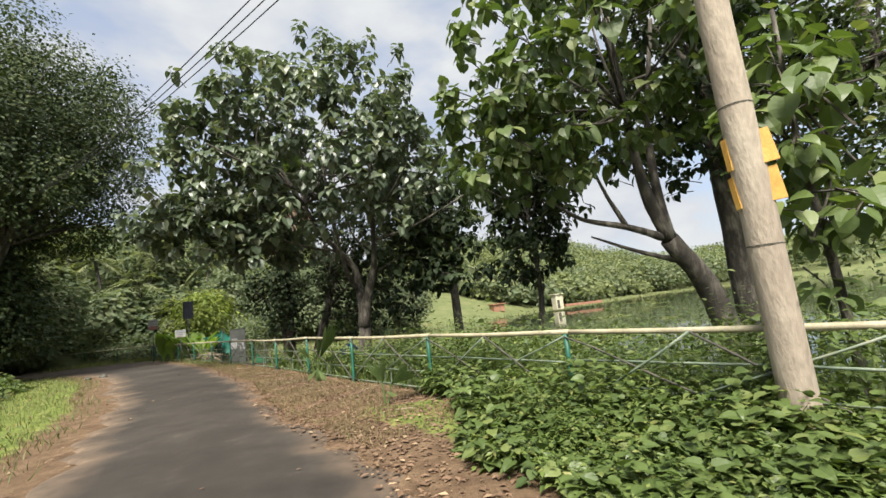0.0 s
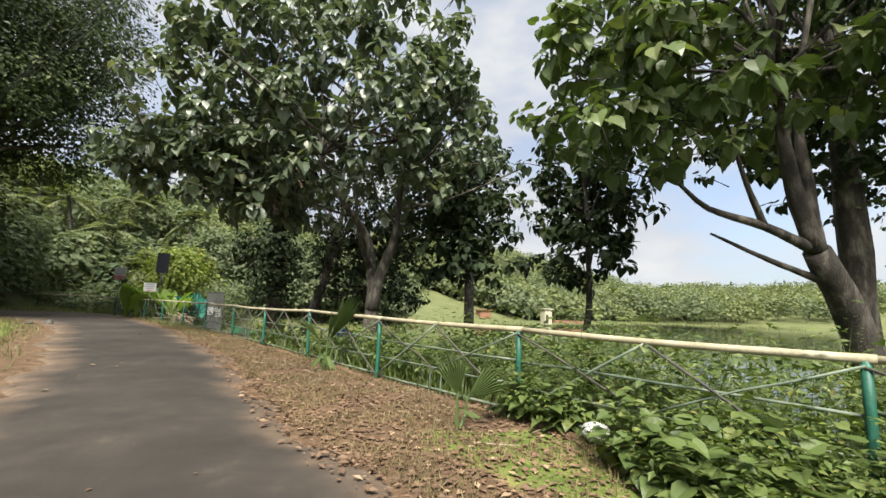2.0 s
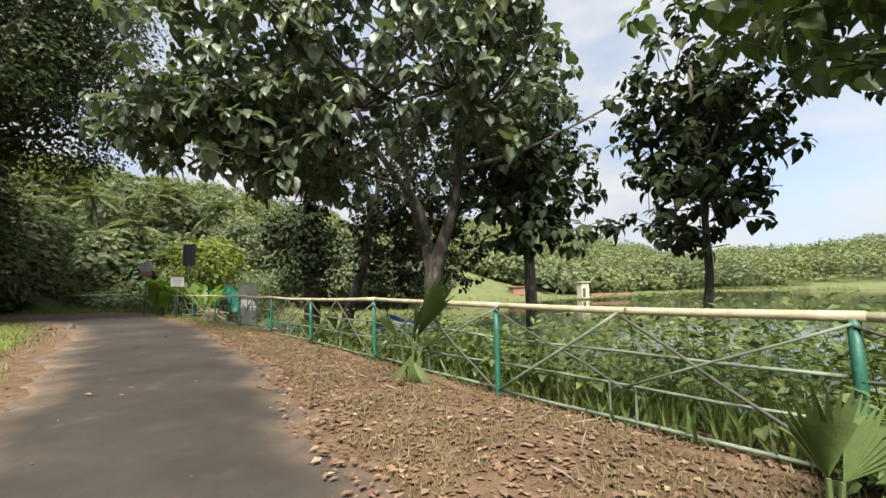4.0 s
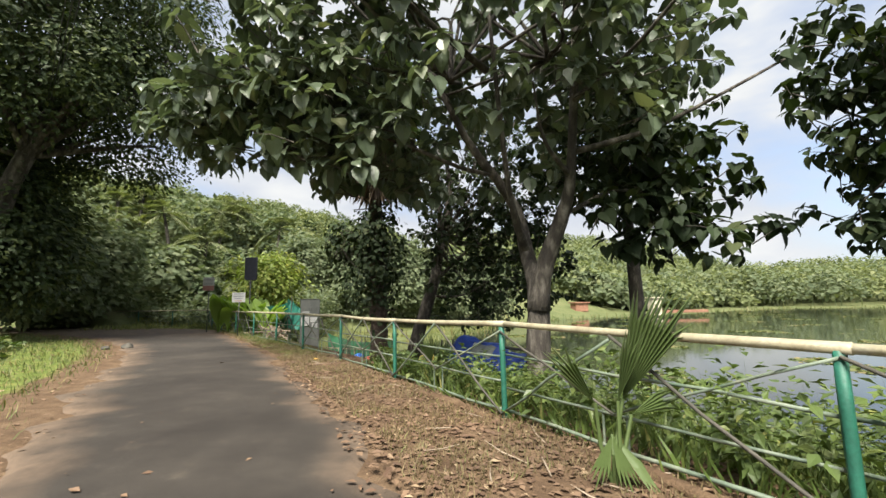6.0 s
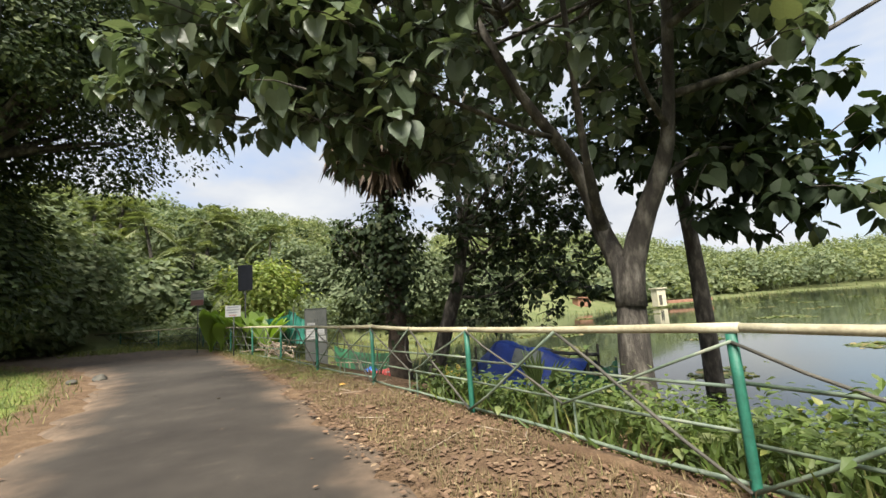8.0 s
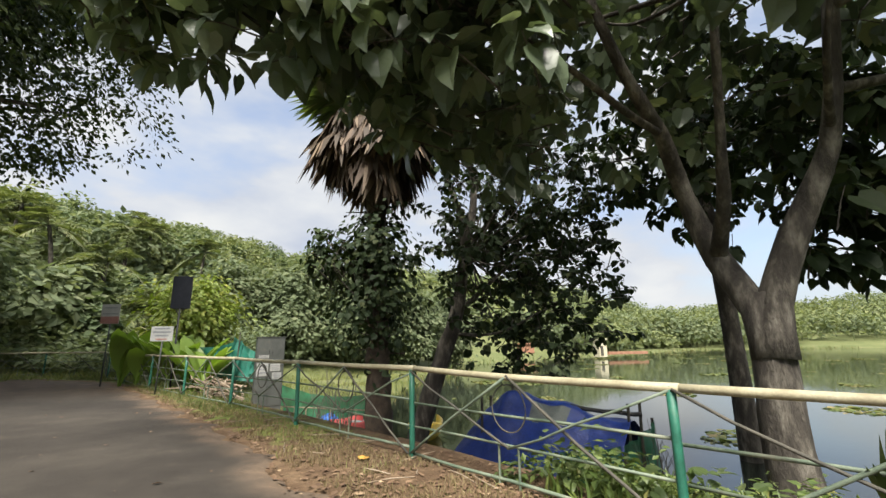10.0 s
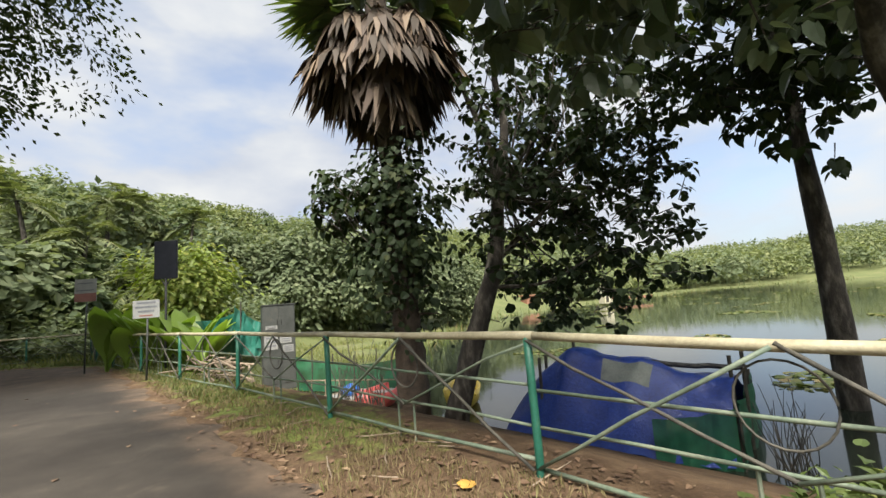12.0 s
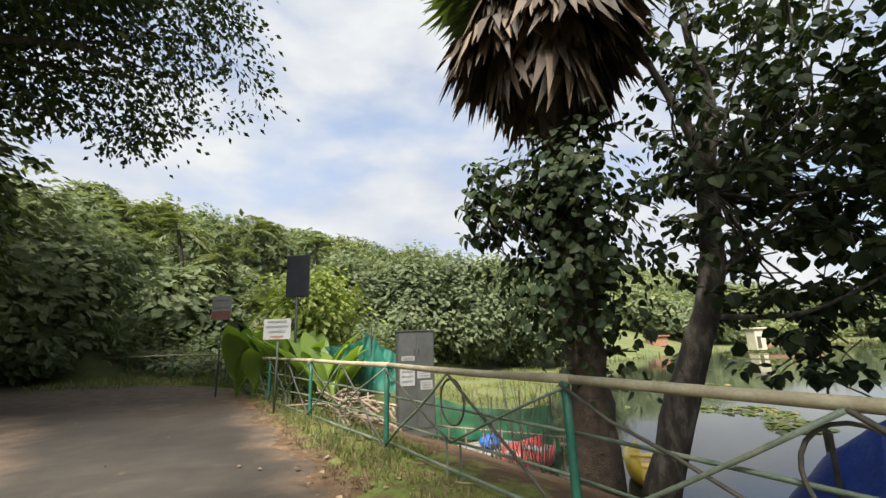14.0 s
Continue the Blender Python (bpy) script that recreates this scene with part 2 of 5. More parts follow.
M_TILE = surface("rusty_roof", [(0.3, (0.22, 0.10, 0.06)), (0.7, (0.36, 0.19, 0.12))], 2, 30, 0.8, 0, 0.3, 0.01)
M_DRYWOOD = surface("cut_branches", [(0.3, (0.22, 0.16, 0.11)), (0.7, (0.42, 0.34, 0.25))], 5, 50, 0.85, 0, 0.6, 0.01, None, 0.4)

M_PANEL.node_tree.nodes["Principled BSDF"].inputs["Specular IOR Level"].default_value = 0.15


def net_material(name, colour, gap):
    m, n, l, p = material(name)
    p.inputs["Base Color"].default_value = (*colour, 1)
    p.inputs["Roughness"].default_value = 0.6
    tc = n.new("ShaderNodeTexCoord").outputs["Object"]
    fold = noise_node(n, l, 2.5, 3, tc)
    l.new(ramp(n, l, fold, [(0.3, tuple(c * 0.6 for c in colour)), (0.7, tuple(c * 1.25 for c in colour))]), p.inputs["Base Color"])
    p.inputs["Alpha"].default_value = gap
    return m


M_NET = net_material("green_shade_net", (0.015, 0.15, 0.11), 0.8)
M_NETDK = net_material("dark_green_net", (0.015, 0.11, 0.055), 0.88)


def ground_material():
    """Soil with leaf crumbs, turf and lake silt, laid out by two painted cover values of the sheet."""
    m, n, l, p = material("earth_and_turf")
    tc = n.new("ShaderNodeTexCoord").outputs["Object"]
    big, mid, fine = noise_node(n, l, 0.35, 5, tc), noise_node(n, l, 3.0, 6, tc, 0.65), noise_node(n, l, 38.0, 5, tc, 0.7)
    soil = ramp(n, l, mid, [(0.3, (0.086, 0.055, 0.034)), (0.5, (0.136, 0.090, 0.055)), (0.7, (0.195, 0.136, 0.084))])
    soil = blend(n, l, 0.6, soil, ramp(n, l, fine, [(0.35, (0.55, 0.53, 0.5)), (0.65, (1.15, 1.1, 1.05))]), "MULTIPLY")
    turf = ramp(n, l, mid, [(0.3, (0.07, 0.10, 0.02)), (0.5, (0.13, 0.17, 0.04)), (0.72, (0.24, 0.23, 0.08))])
    turf = blend(n, l, 0.5, turf, ramp(n, l, fine, [(0.35, (0.5, 0.5, 0.45)), (0.65, (1.2, 1.2, 1.1))]), "MULTIPLY")
    meadow = ramp(n, l, big, [(0.3, (0.085, 0.105, 0.042)), (0.55, (0.125, 0.138, 0.06)), (0.75, (0.16, 0.155, 0.08))])
    meadow = blend(n, l, 0.4, meadow, ramp(n, l, mid, [(0.3, (0.6, 0.65, 0.5)), (0.7, (1.1, 1.1, 1.0))]), "MULTIPLY")
    ga, fa = n.new("ShaderNodeAttribute"), n.new("ShaderNodeAttribute")
    ga.attribute_name, fa.attribute_name = "turf", "meadow"
    addn = n.new("ShaderNodeMath")
    addn.operation = "ADD"
    l.new(ga.outputs["Fac"], addn.inputs[0])
    sub = n.new("ShaderNodeMath")
    sub.operation = "MULTIPLY_ADD"
    l.new(mid, sub.inputs[0])
    sub.inputs[1].default_value, sub.inputs[2].default_value = 1.6, -0.8
    l.new(sub.outputs[0], addn.inputs[1])
    edge = ramp(n, l, addn.outputs[0], [(0.35, (0, 0, 0)), (0.65, (1, 1, 1))])
    col = blend(n, l, edge, soil, turf)
    col = blend(n, l, fa.outputs["Fac"], col, meadow)
    l.new(col, p.inputs["Base Color"])
    p.inputs["Roughness"].default_value = 0.95
    p.inputs["Specular IOR Level"].default_value = 0.2
    bump(n, l, p, fine, 0.9, 0.03)
    return m


def road_material():
    m, n, l, p = material("old_asphalt")
    tc = n.new("ShaderNodeTexCoord").outputs["Object"]
    big, mid, fine = noise_node(n, l, 0.55, 5, tc, 0.6), noise_node(n, l, 2.6, 6, tc, 0.7), noise_node(n, l, 120.0, 3, tc)
    col = ramp(n, l, big, [(0.3, (0.028, 0.024, 0.0205)), (0.5, (0.038, 0.033, 0.028)), (0.7, (0.054, 0.047, 0.039))])
    col = blend(n, l, 0.5, col, ramp(n, l, mid, [(0.36, (0.7, 0.68, 0.66)), (0.6, (1.05, 1.03, 1.0)), (0.70, (1.9, 1.8, 1.65))]), "MULTIPLY")
    col = blend(n, l, 0.5, col, ramp(n, l, fine, [(0.3, (0.5, 0.5, 0.5)), (0.7, (1.35, 1.35, 1.35))]), "MULTIPLY")
    da = n.new("ShaderNodeAttribute")
    da.attribute_name = "dust"
    addn = n.new("ShaderNodeMath")
    addn.operation = "MULTIPLY"
    l.new(da.outputs["Fac"], addn.inputs[0])
    l.new(ramp(n, l, mid, [(0.3, (0.2, 0.2, 0.2)), (0.65, (1, 1, 1))]), addn.inputs[1])
    col = blend(n, l, addn.outputs[0], col, (0.17, 0.12, 0.082))
    l.new(col, p.inputs["Base Color"])
    p.inputs["Roughness"].default_value = 0.9
    p.inputs["Specular IOR Level"].default_value = 0.25
    bump(n, l, p, fine, 0.7, 0.006)
    return m


def water_material():
    m, n, l, p = material("lake_water")
    tc = n.new("ShaderNodeTexCoord").outputs["Object"]
    p.inputs["Base Color"].default_value = (0.022, 0.028, 0.02, 1)
    p.inputs["Roughness"].default_value = 0.06
    p.inputs["IOR"].default_value = 1.33
    p.inputs["Specular IOR Level"].default_value = 0.6
    bump(n, l, p, noise_node(n, l, 1.3, 3, tc, 0.5, (1, 2.5, 1)), 0.03, 0.05)
    return m


M_GROUND, M_ROAD, M_WATER = ground_material(), road_material(), water_material()


# ---- builders ----
def mesh_of(name, verts, faces, mat, smooth=False, attrs=()):
    me = bpy.data.meshes.new(name)
    me.from_pydata([tuple(v) for v in np.asarray(verts, float).tolist()], [], [tuple(f) for f in faces])
    for key, values in attrs:
        a = me.attributes.new(key, "FLOAT", "POINT")
        a.data.foreach_set("value", np.asarray(values, np.float32))
    if smooth:
        me.polygons.foreach_set("use_smooth", [True] * len(me.polygons))
    me.materials.append(mat)
    me.update()
    return me


def root(name, place, label, category, group="", kind=""):
    ob = new(name)
    ob.location = place
    ob.empty_display_size = 0.2
    return tagged(ob, label, category, group, kind)


def part(name, shape, mat, parent=None, label="", smooth=False, attrs=()):
    """Links verts and faces, or a bmesh, in world metres, as one mesh under a thing or a part."""
    if isinstance(shape, bmesh.types.BMesh):
        me = bpy.data.meshes.new(name)
        shape.to_mesh(me)
        shape.free()
        me.materials.append(mat)
        if smooth:
            me.polygons.foreach_set("use_smooth", [True] * len(me.polygons))
    else:
        me = mesh_of(name, shape[0], shape[1], mat, smooth, attrs)
    ob = new(name, me)
    if parent is not None:
        ob.parent = parent
        place = Vector((0, 0, 0))
        up = parent
        while up is not None:
            place += up.location
            up = up.parent
        me.transform(Matrix.Translation(-place))
    return tagged(ob, label)


def join(pieces):
    verts, faces, base = [], [], 0
    for v, f in pieces:
        v = np.asarray(v, float).reshape(-1, 3)
        verts.append(v)
        faces += [tuple(i + base for i in q) for q in f]
        base += len(v)
    return np.concatenate(verts), faces


def tube(points, radii, seg=8, wobble=0.0, rng=None, cap=True):
    """A round limb along points; radii one per point."""
    pts = np.asarray(points, float)
    radii = np.broadcast_to(np.asarray(radii, float), (len(pts),))
    way = np.gradient(pts, axis=0)
    way /= np.linalg.norm(way, axis=1)[:, None] + 1e-9
    ref = np.array([0, 0, 1.0]) if abs(way[:, 2]).mean() < 0.8 else np.array([1.0, 0, 0])
    a = np.cross(way, ref)
    a /= np.linalg.norm(a, axis=1)[:, None] + 1e-9
    b = np.cross(way, a)
    ang = np.linspace(0, 2 * np.pi, seg, endpoint=False)
    r = radii[:, None] * np.ones(seg)
    if wobble and rng is not None:
        r = r * (1 + wobble * rng.normal(size=r.shape))
    v = pts[:, None] + r[..., None] * (np.cos(ang)[None, :, None] * a[:, None] + np.sin(ang)[None, :, None] * b[:, None])
    f = []
    for i in range(len(pts) - 1):
        for j in range(seg):
            k = (j + 1) % seg
            f.append((i * seg + j, i * seg + k, (i + 1) * seg + k, (i + 1) * seg + j))
    if cap:
        f.append(tuple(range(seg))[::-1])
        f.append(tuple((len(pts) - 1) * seg + j for j in range(seg)))
    return v.reshape(-1, 3), f


def curve_pts(points, n=10):
    """A smooth line through a few places."""
    p = np.asarray(points, float)
    if len(p) == 2:
        return np.linspace(p[0], p[1], n)
    p = np.vstack([2 * p[0] - p[1], p, 2 * p[-1] - p[-2]])
    out = []
    per = max(2, n // (len(p) - 3))
    for i in range(1, len(p) - 2):
        for t in np.linspace(0, 1, per, endpoint=i == len(p) - 3):
            a, b, c, d = p[i - 1], p[i], p[i + 1], p[i + 2]
            out.append(0.5 * (2 * b + (c - a) * t + (2 * a - 5 * b + 4 * c - d) * t**2 + (3 * b - a - 3 * c + d) * t**3))
    return np.array(out)


def box(cx, cy, cz, sx, sy, sz, turn=0.0, bevel=0.0):
    bm = bmesh.new()
    bmesh.ops.create_cube(bm, size=1.0)
    bmesh.ops.scale(bm, vec=(sx, sy, sz), verts=bm.verts)
    if bevel:
        bmesh.ops.bevel(bm, geom=bm.edges[:], offset=bevel, segments=2, affect="EDGES")
    bmesh.ops.rotate(bm, cent=(0, 0, 0), matrix=Matrix.Rotation(radians(turn), 3, "Z"), verts=bm.verts)
    bmesh.ops.translate(bm, vec=(cx, cy, cz), verts=bm.verts)
    return bm


BROAD = (np.array([(0, 0, 0), (0.18, 0.40, 0.06), (0.58, 0.40, 0.03), (1, 0, -0.16), (0.58, -0.40, 0.03), (0.18, -0.40, 0.06), (0.5, 0, -0.05)]),
         [(0, 6, 2, 1), (6, 3, 2), (0, 5, 4, 6), (6, 4, 3)])
HEART = (np.array([(0.06, 0, 0), (-0.07, 0.20, 0.05), (0.10, 0.41, 0.09), (0.38, 0.43, 0.08), (0.70, 0.24, 0.0), (1.0, 0, -0.20), (0.70, -0.24, 0.0), (0.38, -0.43, 0.08), (0.10, -0.41, 0.09), (-0.07, -0.20, 0.05), (0.40, 0, -0.02), (0.72, 0, -0.07)]),
         [(0, 10, 2, 1), (10, 3, 2), (10, 11, 4, 3), (11, 5, 4), (0, 9, 8, 10), (10, 8, 7), (10, 7, 6, 11), (11, 6, 5)])
SLIM = (np.array([(0, 0, 0), (0.42, 0.25, 0.05), (1, 0, -0.14), (0.42, -0.25, 0.05), (0.45, 0, -0.04)]), [(0, 4, 1), (4, 2, 1), (0, 3, 4), (4, 3, 2)])
SMALL = (np.array([(0, 0, 0), (0.45, 0.30, 0.07), (1, 0, -0.05), (0.45, -0.30, 0.07)]), [(0, 2, 1), (0, 3, 2)])
BLADE = (np.array([(0, 0.05, 0), (0, -0.05, 0), (0.55, 0.04, 0.04), (0.55, -0.04, 0.04), (1, 0, -0.06)]), [(0, 1, 3, 2), (2, 3, 4)])


def unit(v):
    return v / (np.linalg.norm(v, axis=-1, keepdims=True) + 1e-9)


def leaf_mesh(place, way, up, size, shape):
    """Leaves of one outline at many places: way is the blade's length, up roughly its face."""
    tv, tf = shape
    way = unit(way)
    side = unit(np.cross(up, way))
    face = np.cross(way, side)
    v = place[:, None] + size[:, None, None] * (tv[None, :, 0, None] * way[:, None] + tv[None, :, 1, None] * side[:, None] + tv[None, :, 2, None] * face[:, None])
    n, k = len(place), len(tv)
    faces = []
    for f in tf:
        faces.append(np.arange(n)[:, None] * k + np.array(f)[None])
    flat = []
    for a in faces:
        flat += a.tolist()
    return v.reshape(-1, 3), flat


def lump(p, s):
    """Smooth noise at an array of places, about -1 to 1."""
    x, y, z = p[..., 0] / s, p[..., 1] / s, p[..., 2] / s
    return (np.sin(1.7 * x + 1.3 * np.sin(1.1 * y + 0.5 * z)) + np.sin(1.9 * y + 1.2 * np.sin(1.3 * z + 0.7 * x) + 1) + np.sin(1.6 * z + 1.4 * np.sin(0.9 * x - 0.6 * y) + 2)) / 3


def crown(centre, radii, clusters, per, size, rng, shape=BROAD, spread=0.5, droop=0.6, hollow=0.5, flat=1.0, rough=0.22, keep=None):
    """Leaf tufts on the shell and inside of a lumpy ellipsoid. Returns the leaf mesh and the tufts' places."""
    way = unit(rng.normal(size=(clusters * 3, 3)))
    rad = rng.uniform(hollow**2, 1, clusters * 3) ** 0.5
    c = way * rad[:, None]
    c *= (1 + rough * lump(way * 3 + centre, 0.9) + rough * 0.6 * lump(way * 7 + centre, 0.9))[:, None]
    c = np.asarray(centre) + c * np.asarray(radii)
    if keep is not None:
        c = c[keep(c)]
    c = c[:clusters]
    n = len(c) * per
    cc = np.repeat(c, per, axis=0)
    off = rng.normal(size=(n, 3)) * spread * np.array([1, 1, 0.7 * flat])
    place = cc + off
    out = unit(off + 0.3 * unit(cc - centre) * spread)
    aim = out * np.array([1, 1, 0.5]) + np.array([0, 0, -1.25 * droop]) + 0.25 * rng.normal(size=(n, 3))
    outer = unit((cc - np.asarray(centre)) * np.array([1, 1, 0.4]))
    up = np.array([0, 0, 0.6]) + 0.45 * out + 1.1 * outer + 0.4 * rng.normal(size=(n, 3))
    return leaf_mesh(place, aim, up, size * rng.uniform(0.6, 1.25, n), shape), c


def sprays(tufts, middle, per, size, rng, shape=HEART, droop=0.8, twig=0.5, stalk=0.35):
    """Whorls of hanging leaves round twig ends. Returns the leaf mesh and the twigs."""
    tufts, n = np.asarray(tufts, float), len(tufts)
    outer = unit((tufts - np.asarray(middle, float)) * np.array([1, 1, 0.5]))
    axis = unit(outer + np.array([0, 0, 0.35]) + 0.35 * rng.normal(size=(n, 3)))
    s1 = unit(np.cross(axis, np.array([0.3, 0.2, 1.0])))
    s2 = np.cross(axis, s1)
    turn = rng.uniform(0, 6.28, n)[:, None] + np.arange(per)[None] * 2.4 + 0.3 * rng.normal(size=(n, per))
    back = (np.arange(per) / per)[None] * np.ones((n, 1))
    ray = np.cos(turn)[..., None] * s1[:, None] + np.sin(turn)[..., None] * s2[:, None] + (0.5 - 0.7 * back)[..., None] * axis[:, None]
    big = size * (0.62 + 0.5 * back) * rng.uniform(0.75, 1.25, (n, per))
    stem = tufts[:, None] - axis[:, None] * (back * twig * 0.7)[..., None]
    place = stem + unit(ray + np.array([0, 0, 0.15])) * (big * stalk)[..., None]
    aim = unit(ray) + np.array([0, 0, -1.0]) * (droop * rng.uniform(0.6, 1.4, (n, per)))[..., None]
    up = 0.9 * ray + np.array([0, 0, 0.8]) + 0.5 * outer[:, None] + 0.22 * rng.normal(size=(n, per, 3))
    leaves = leaf_mesh(place.reshape(-1, 3), aim.reshape(-1, 3), up.reshape(-1, 3), big.ravel(), shape)
    rods = [tube(np.array([t - a * twig * 1.6 + np.array([0, 0, -0.12]), t - a * twig * 0.7, t]), [0.016, 0.011, 0.005], 4, cap=False) for t, a in zip(tufts, axis)]
    return leaves, join(rods)


def spots_in(centre, radii, count, rng, hollow=0.5, rough=0.22, keep=None, gap=0.0):
    """Tuft places in a lumpy ellipsoid, thinned where its gaps lie."""
    way = unit(rng.normal(size=(count * 5, 3)))
    c = way * (rng.uniform(hollow**2, 1, count * 5) ** 0.5)[:, None]
    c *= (1 + rough * lump(way * 3 + np.asarray(centre), 0.9) + rough * 0.6 * lump(way * 7 + np.asarray(centre), 0.9))[:, None]
    c = np.asarray(centre) + c * np.asarray(radii)
    if keep is not None:
        c = c[keep(c)]
    if gap:
        c = c[lump(c + 11.0, 0.55) > gap - 1.0]
    return c[:count]


def limbs(base, tufts, count, r0, rng, r1=0.015, sag=0.12):
    """Boughs that run from a fork out to some of the tufts, each with side twigs."""
    out = []
    picks = rng.choice(len(tufts), min(count, len(tufts)), replace=False)
    for i in picks:
        end = tufts[i]
        mid = base + (end - base) * 0.5 + rng.normal(size=3) * sag * np.linalg.norm(end - base) * np.array([1, 1, 0.6])
        pts = curve_pts([base, mid, end], 10)
        out.append(tube(pts, np.linspace(r0 * rng.uniform(0.7, 1.0), r1, len(pts)), 7))
    return out


# ---- plan ----
ROAD_R = [(3.6, -8), (0.9, 2), (-0.25, 7), (-1.2, 9.3), (-2.6, 11.7), (-3.35, 13.3), (-4.75, 16.9), (-5.85, 18.9), (-7.5, 21.9), (-8.8, 24.3), (-11, 27.6), (-13.6, 31.6), (-16.4, 35.4), (-20, 37.6), (-27, 40.2), (-36, 43)]
ROAD_L = [(-0.4, -8), (-3.1, 2), (-4.0, 7), (-4.9, 9.9), (-6.0, 12.3), (-6.7, 13.9), (-8.0, 16.7), (-9.6, 18.9), (-11, 21.5), (-12.3, 23.7), (-14.6, 26.7), (-18.2, 30.2), (-23.5, 33.8), (-31, 37), (-39, 39.8)]
POSTS = [(8.3, -0.9), (6.6, 1.7), (4.95, 4.25), (3.25, 6.8), (1.6, 9.4), (0.0, 12.0), (-1.63, 14.58), (-3.13, 17.22), (-4.68, 19.85), (-6.25, 22.47), (-7.97, 24.99), (-9.74, 27.47),
         (-11.6, 29.9), (-13.5, 32.3), (-15.4, 34.7), (-17.2, 37.1), (-18.3, 38.8), (-21.2, 39.8), (-24.1, 40.8), (-27.0, 41.8), (-29.9, 42.8), (-32.8, 43.8)]
FENCE = np.array([(16.0, -13.0)] + POSTS + [(-60.0, 53.0)])
RAIL_Z = 1.04
WATER_Z = -1.75


def from_line(x, y, line):
    """Distance from a line of places, above zero on its right hand."""
    line = np.asarray(line, float)
    best, sign = np.full(np.shape(x), 1e9), np.zeros(np.shape(x))
    for (ax, ay), (bx, by) in zip(line[:-1], line[1:]):
        dx, dy = bx - ax, by - ay
        t = np.clip(((x - ax) * dx + (y - ay) * dy) / (dx * dx + dy * dy), 0, 1)
        d = np.hypot(x - ax - t * dx, y - ay - t * dy)
        s = -np.sign(dx * (y - ay) - dy * (x - ax))
        near = d < best
        best, sign = np.where(near, d, best), np.where(near, s, sign)
    return best * np.where(sign == 0, 1, sign)


def step(v, a, b):
    t = np.clip((v - a) / (b - a), 0, 1)
    return t * t * (3 - 2 * t)


def shore_gap(x, y):
    """How far inside the land round the lake a place lies: the meadow and the far shore."""
    meadow = np.minimum((3.0 - x) * 0.94 + (y - 62.0) * 0.34, y - 36.0)
    far = (y - (70 + 0.62 * np.clip(x, -20, 95))) * 0.85
    side = x - 260
    return np.maximum(np.maximum(meadow, far), side)


def ground_z(x, y):
    x, y = np.asarray(x, float), np.asarray(y, float)
    s = from_line(x, y, FENCE)
    p = np.stack([x, y, 0 * x], -1)
    bank = -np.clip((s - 0.6) * (0.24 + 0.13 * step(y, 17, 21)), 0, 3.2) * step(x, -30, -15)
    g = shore_gap(x, y)
    land = -2.6 + 1.05 * step(g, -2, 3) + 0.10 * lump(p, 1.4) * step(g, -2, 4) + 0.012 * np.clip(g, 0, 200)
    land = np.where(g > -2, land, -5)
    z = np.where(s > 0.5, np.maximum(bank, np.where(s > 3, land, -5)), 0)
    left = -from_line(x, y, ROAD_L)
    z = z + 0.13 * np.clip(left - 1.8, 0, 14) * step(-x, 3, 9) * step(-y, -28, -22) * step(y, -40, 0)
    u = -0.75 * x + 0.66 * y
    z = z + np.where(u > 44, 30 * np.tanh(0.33 * np.clip(u - 44, 0, 400) / 30), 0) * step(-from_line(x, y, ROAD_L) + 0 * x, -400, -399)
    far = np.hypot(x - 0, y - 20)
    z = z + step(far, 170, 330) * 13 * (1 + 0.35 * lump(p, 60.0)) * (z > WATER_Z - 0.4)
    return z + 0.02 * lump(p, 0.5) * (np.abs(s) > 0.3)


# ---- ground, road, lake ----
def axis_steps(lo, fine_lo, fine_hi, hi, h):
    mid = np.arange(fine_lo, fine_hi + h / 2, h)
    out, d, v = [], h, fine_hi
    while v < hi:
        d *= 1.13
        v += d
        out.append(v)
    low, d, v = [], h, fine_lo
    while v > lo:
        d *= 1.13
        v -= d
        low.append(v)
    return np.array(low[::-1] + mid.tolist() + out)


gx, gy = axis_steps(-1500, -24, 10, 1500, 0.3), axis_steps(-900, -4, 46, 1800, 0.3)
GX, GY = np.meshgrid(gx, gy)
GZ = ground_z(GX, GY)
inside_road = (from_line(GX, GY, ROAD_R) < 0) & (from_line(GX, GY, ROAD_L) > 0)
GZ = np.where(inside_road, np.minimum(GZ, 0) - 0.02, GZ)
nx, ny = len(gx), len(gy)
idx = np.arange(nx * ny).reshape(ny, nx)
quads = np.stack([idx[:-1, :-1], idx[:-1, 1:], idx[1:, 1:], idx[1:, :-1]], -1).reshape(-1, 4).tolist()
s_f, l_r, r_r = from_line(GX, GY, FENCE), -from_line(GX, GY, ROAD_L), from_line(GX, GY, ROAD_R)
turf = np.clip(step(l_r, 0.5, 1.3) * step(-l_r, -3.4, -2.2) + 0.7 * step(GY, 21.5, 25) * (r_r > 0.2) * (s_f < 1.0) * step(-r_r, -2.4, -1.0) + step(s_f, 0.5, 1.5) * step(-GY, -21, -18), 0, 1)
turf = np.where((GY < 11.5) & (r_r > 0), np.maximum(turf, step(s_f, -1.9, -1.2)), turf)
meadow = np.clip((shore_gap(GX, GY) > -2.5) * (s_f > 5) + step(-0.75 * GX + 0.66 * GY, 40, 46) + step(np.hypot(GX, GY - 20), 45, 70) + step(l_r, 3, 6), 0, 1)
ground = tagged(part("ground", (np.stack([GX, GY, GZ], -1).reshape(-1, 3), quads), M_GROUND, None, "brown earth verge and grassy banks sloping down to the lake", True, (("turf", turf.ravel()), ("meadow", meadow.ravel()))), "", "ground", "", "structure")

rng = np.random.default_rng(3)


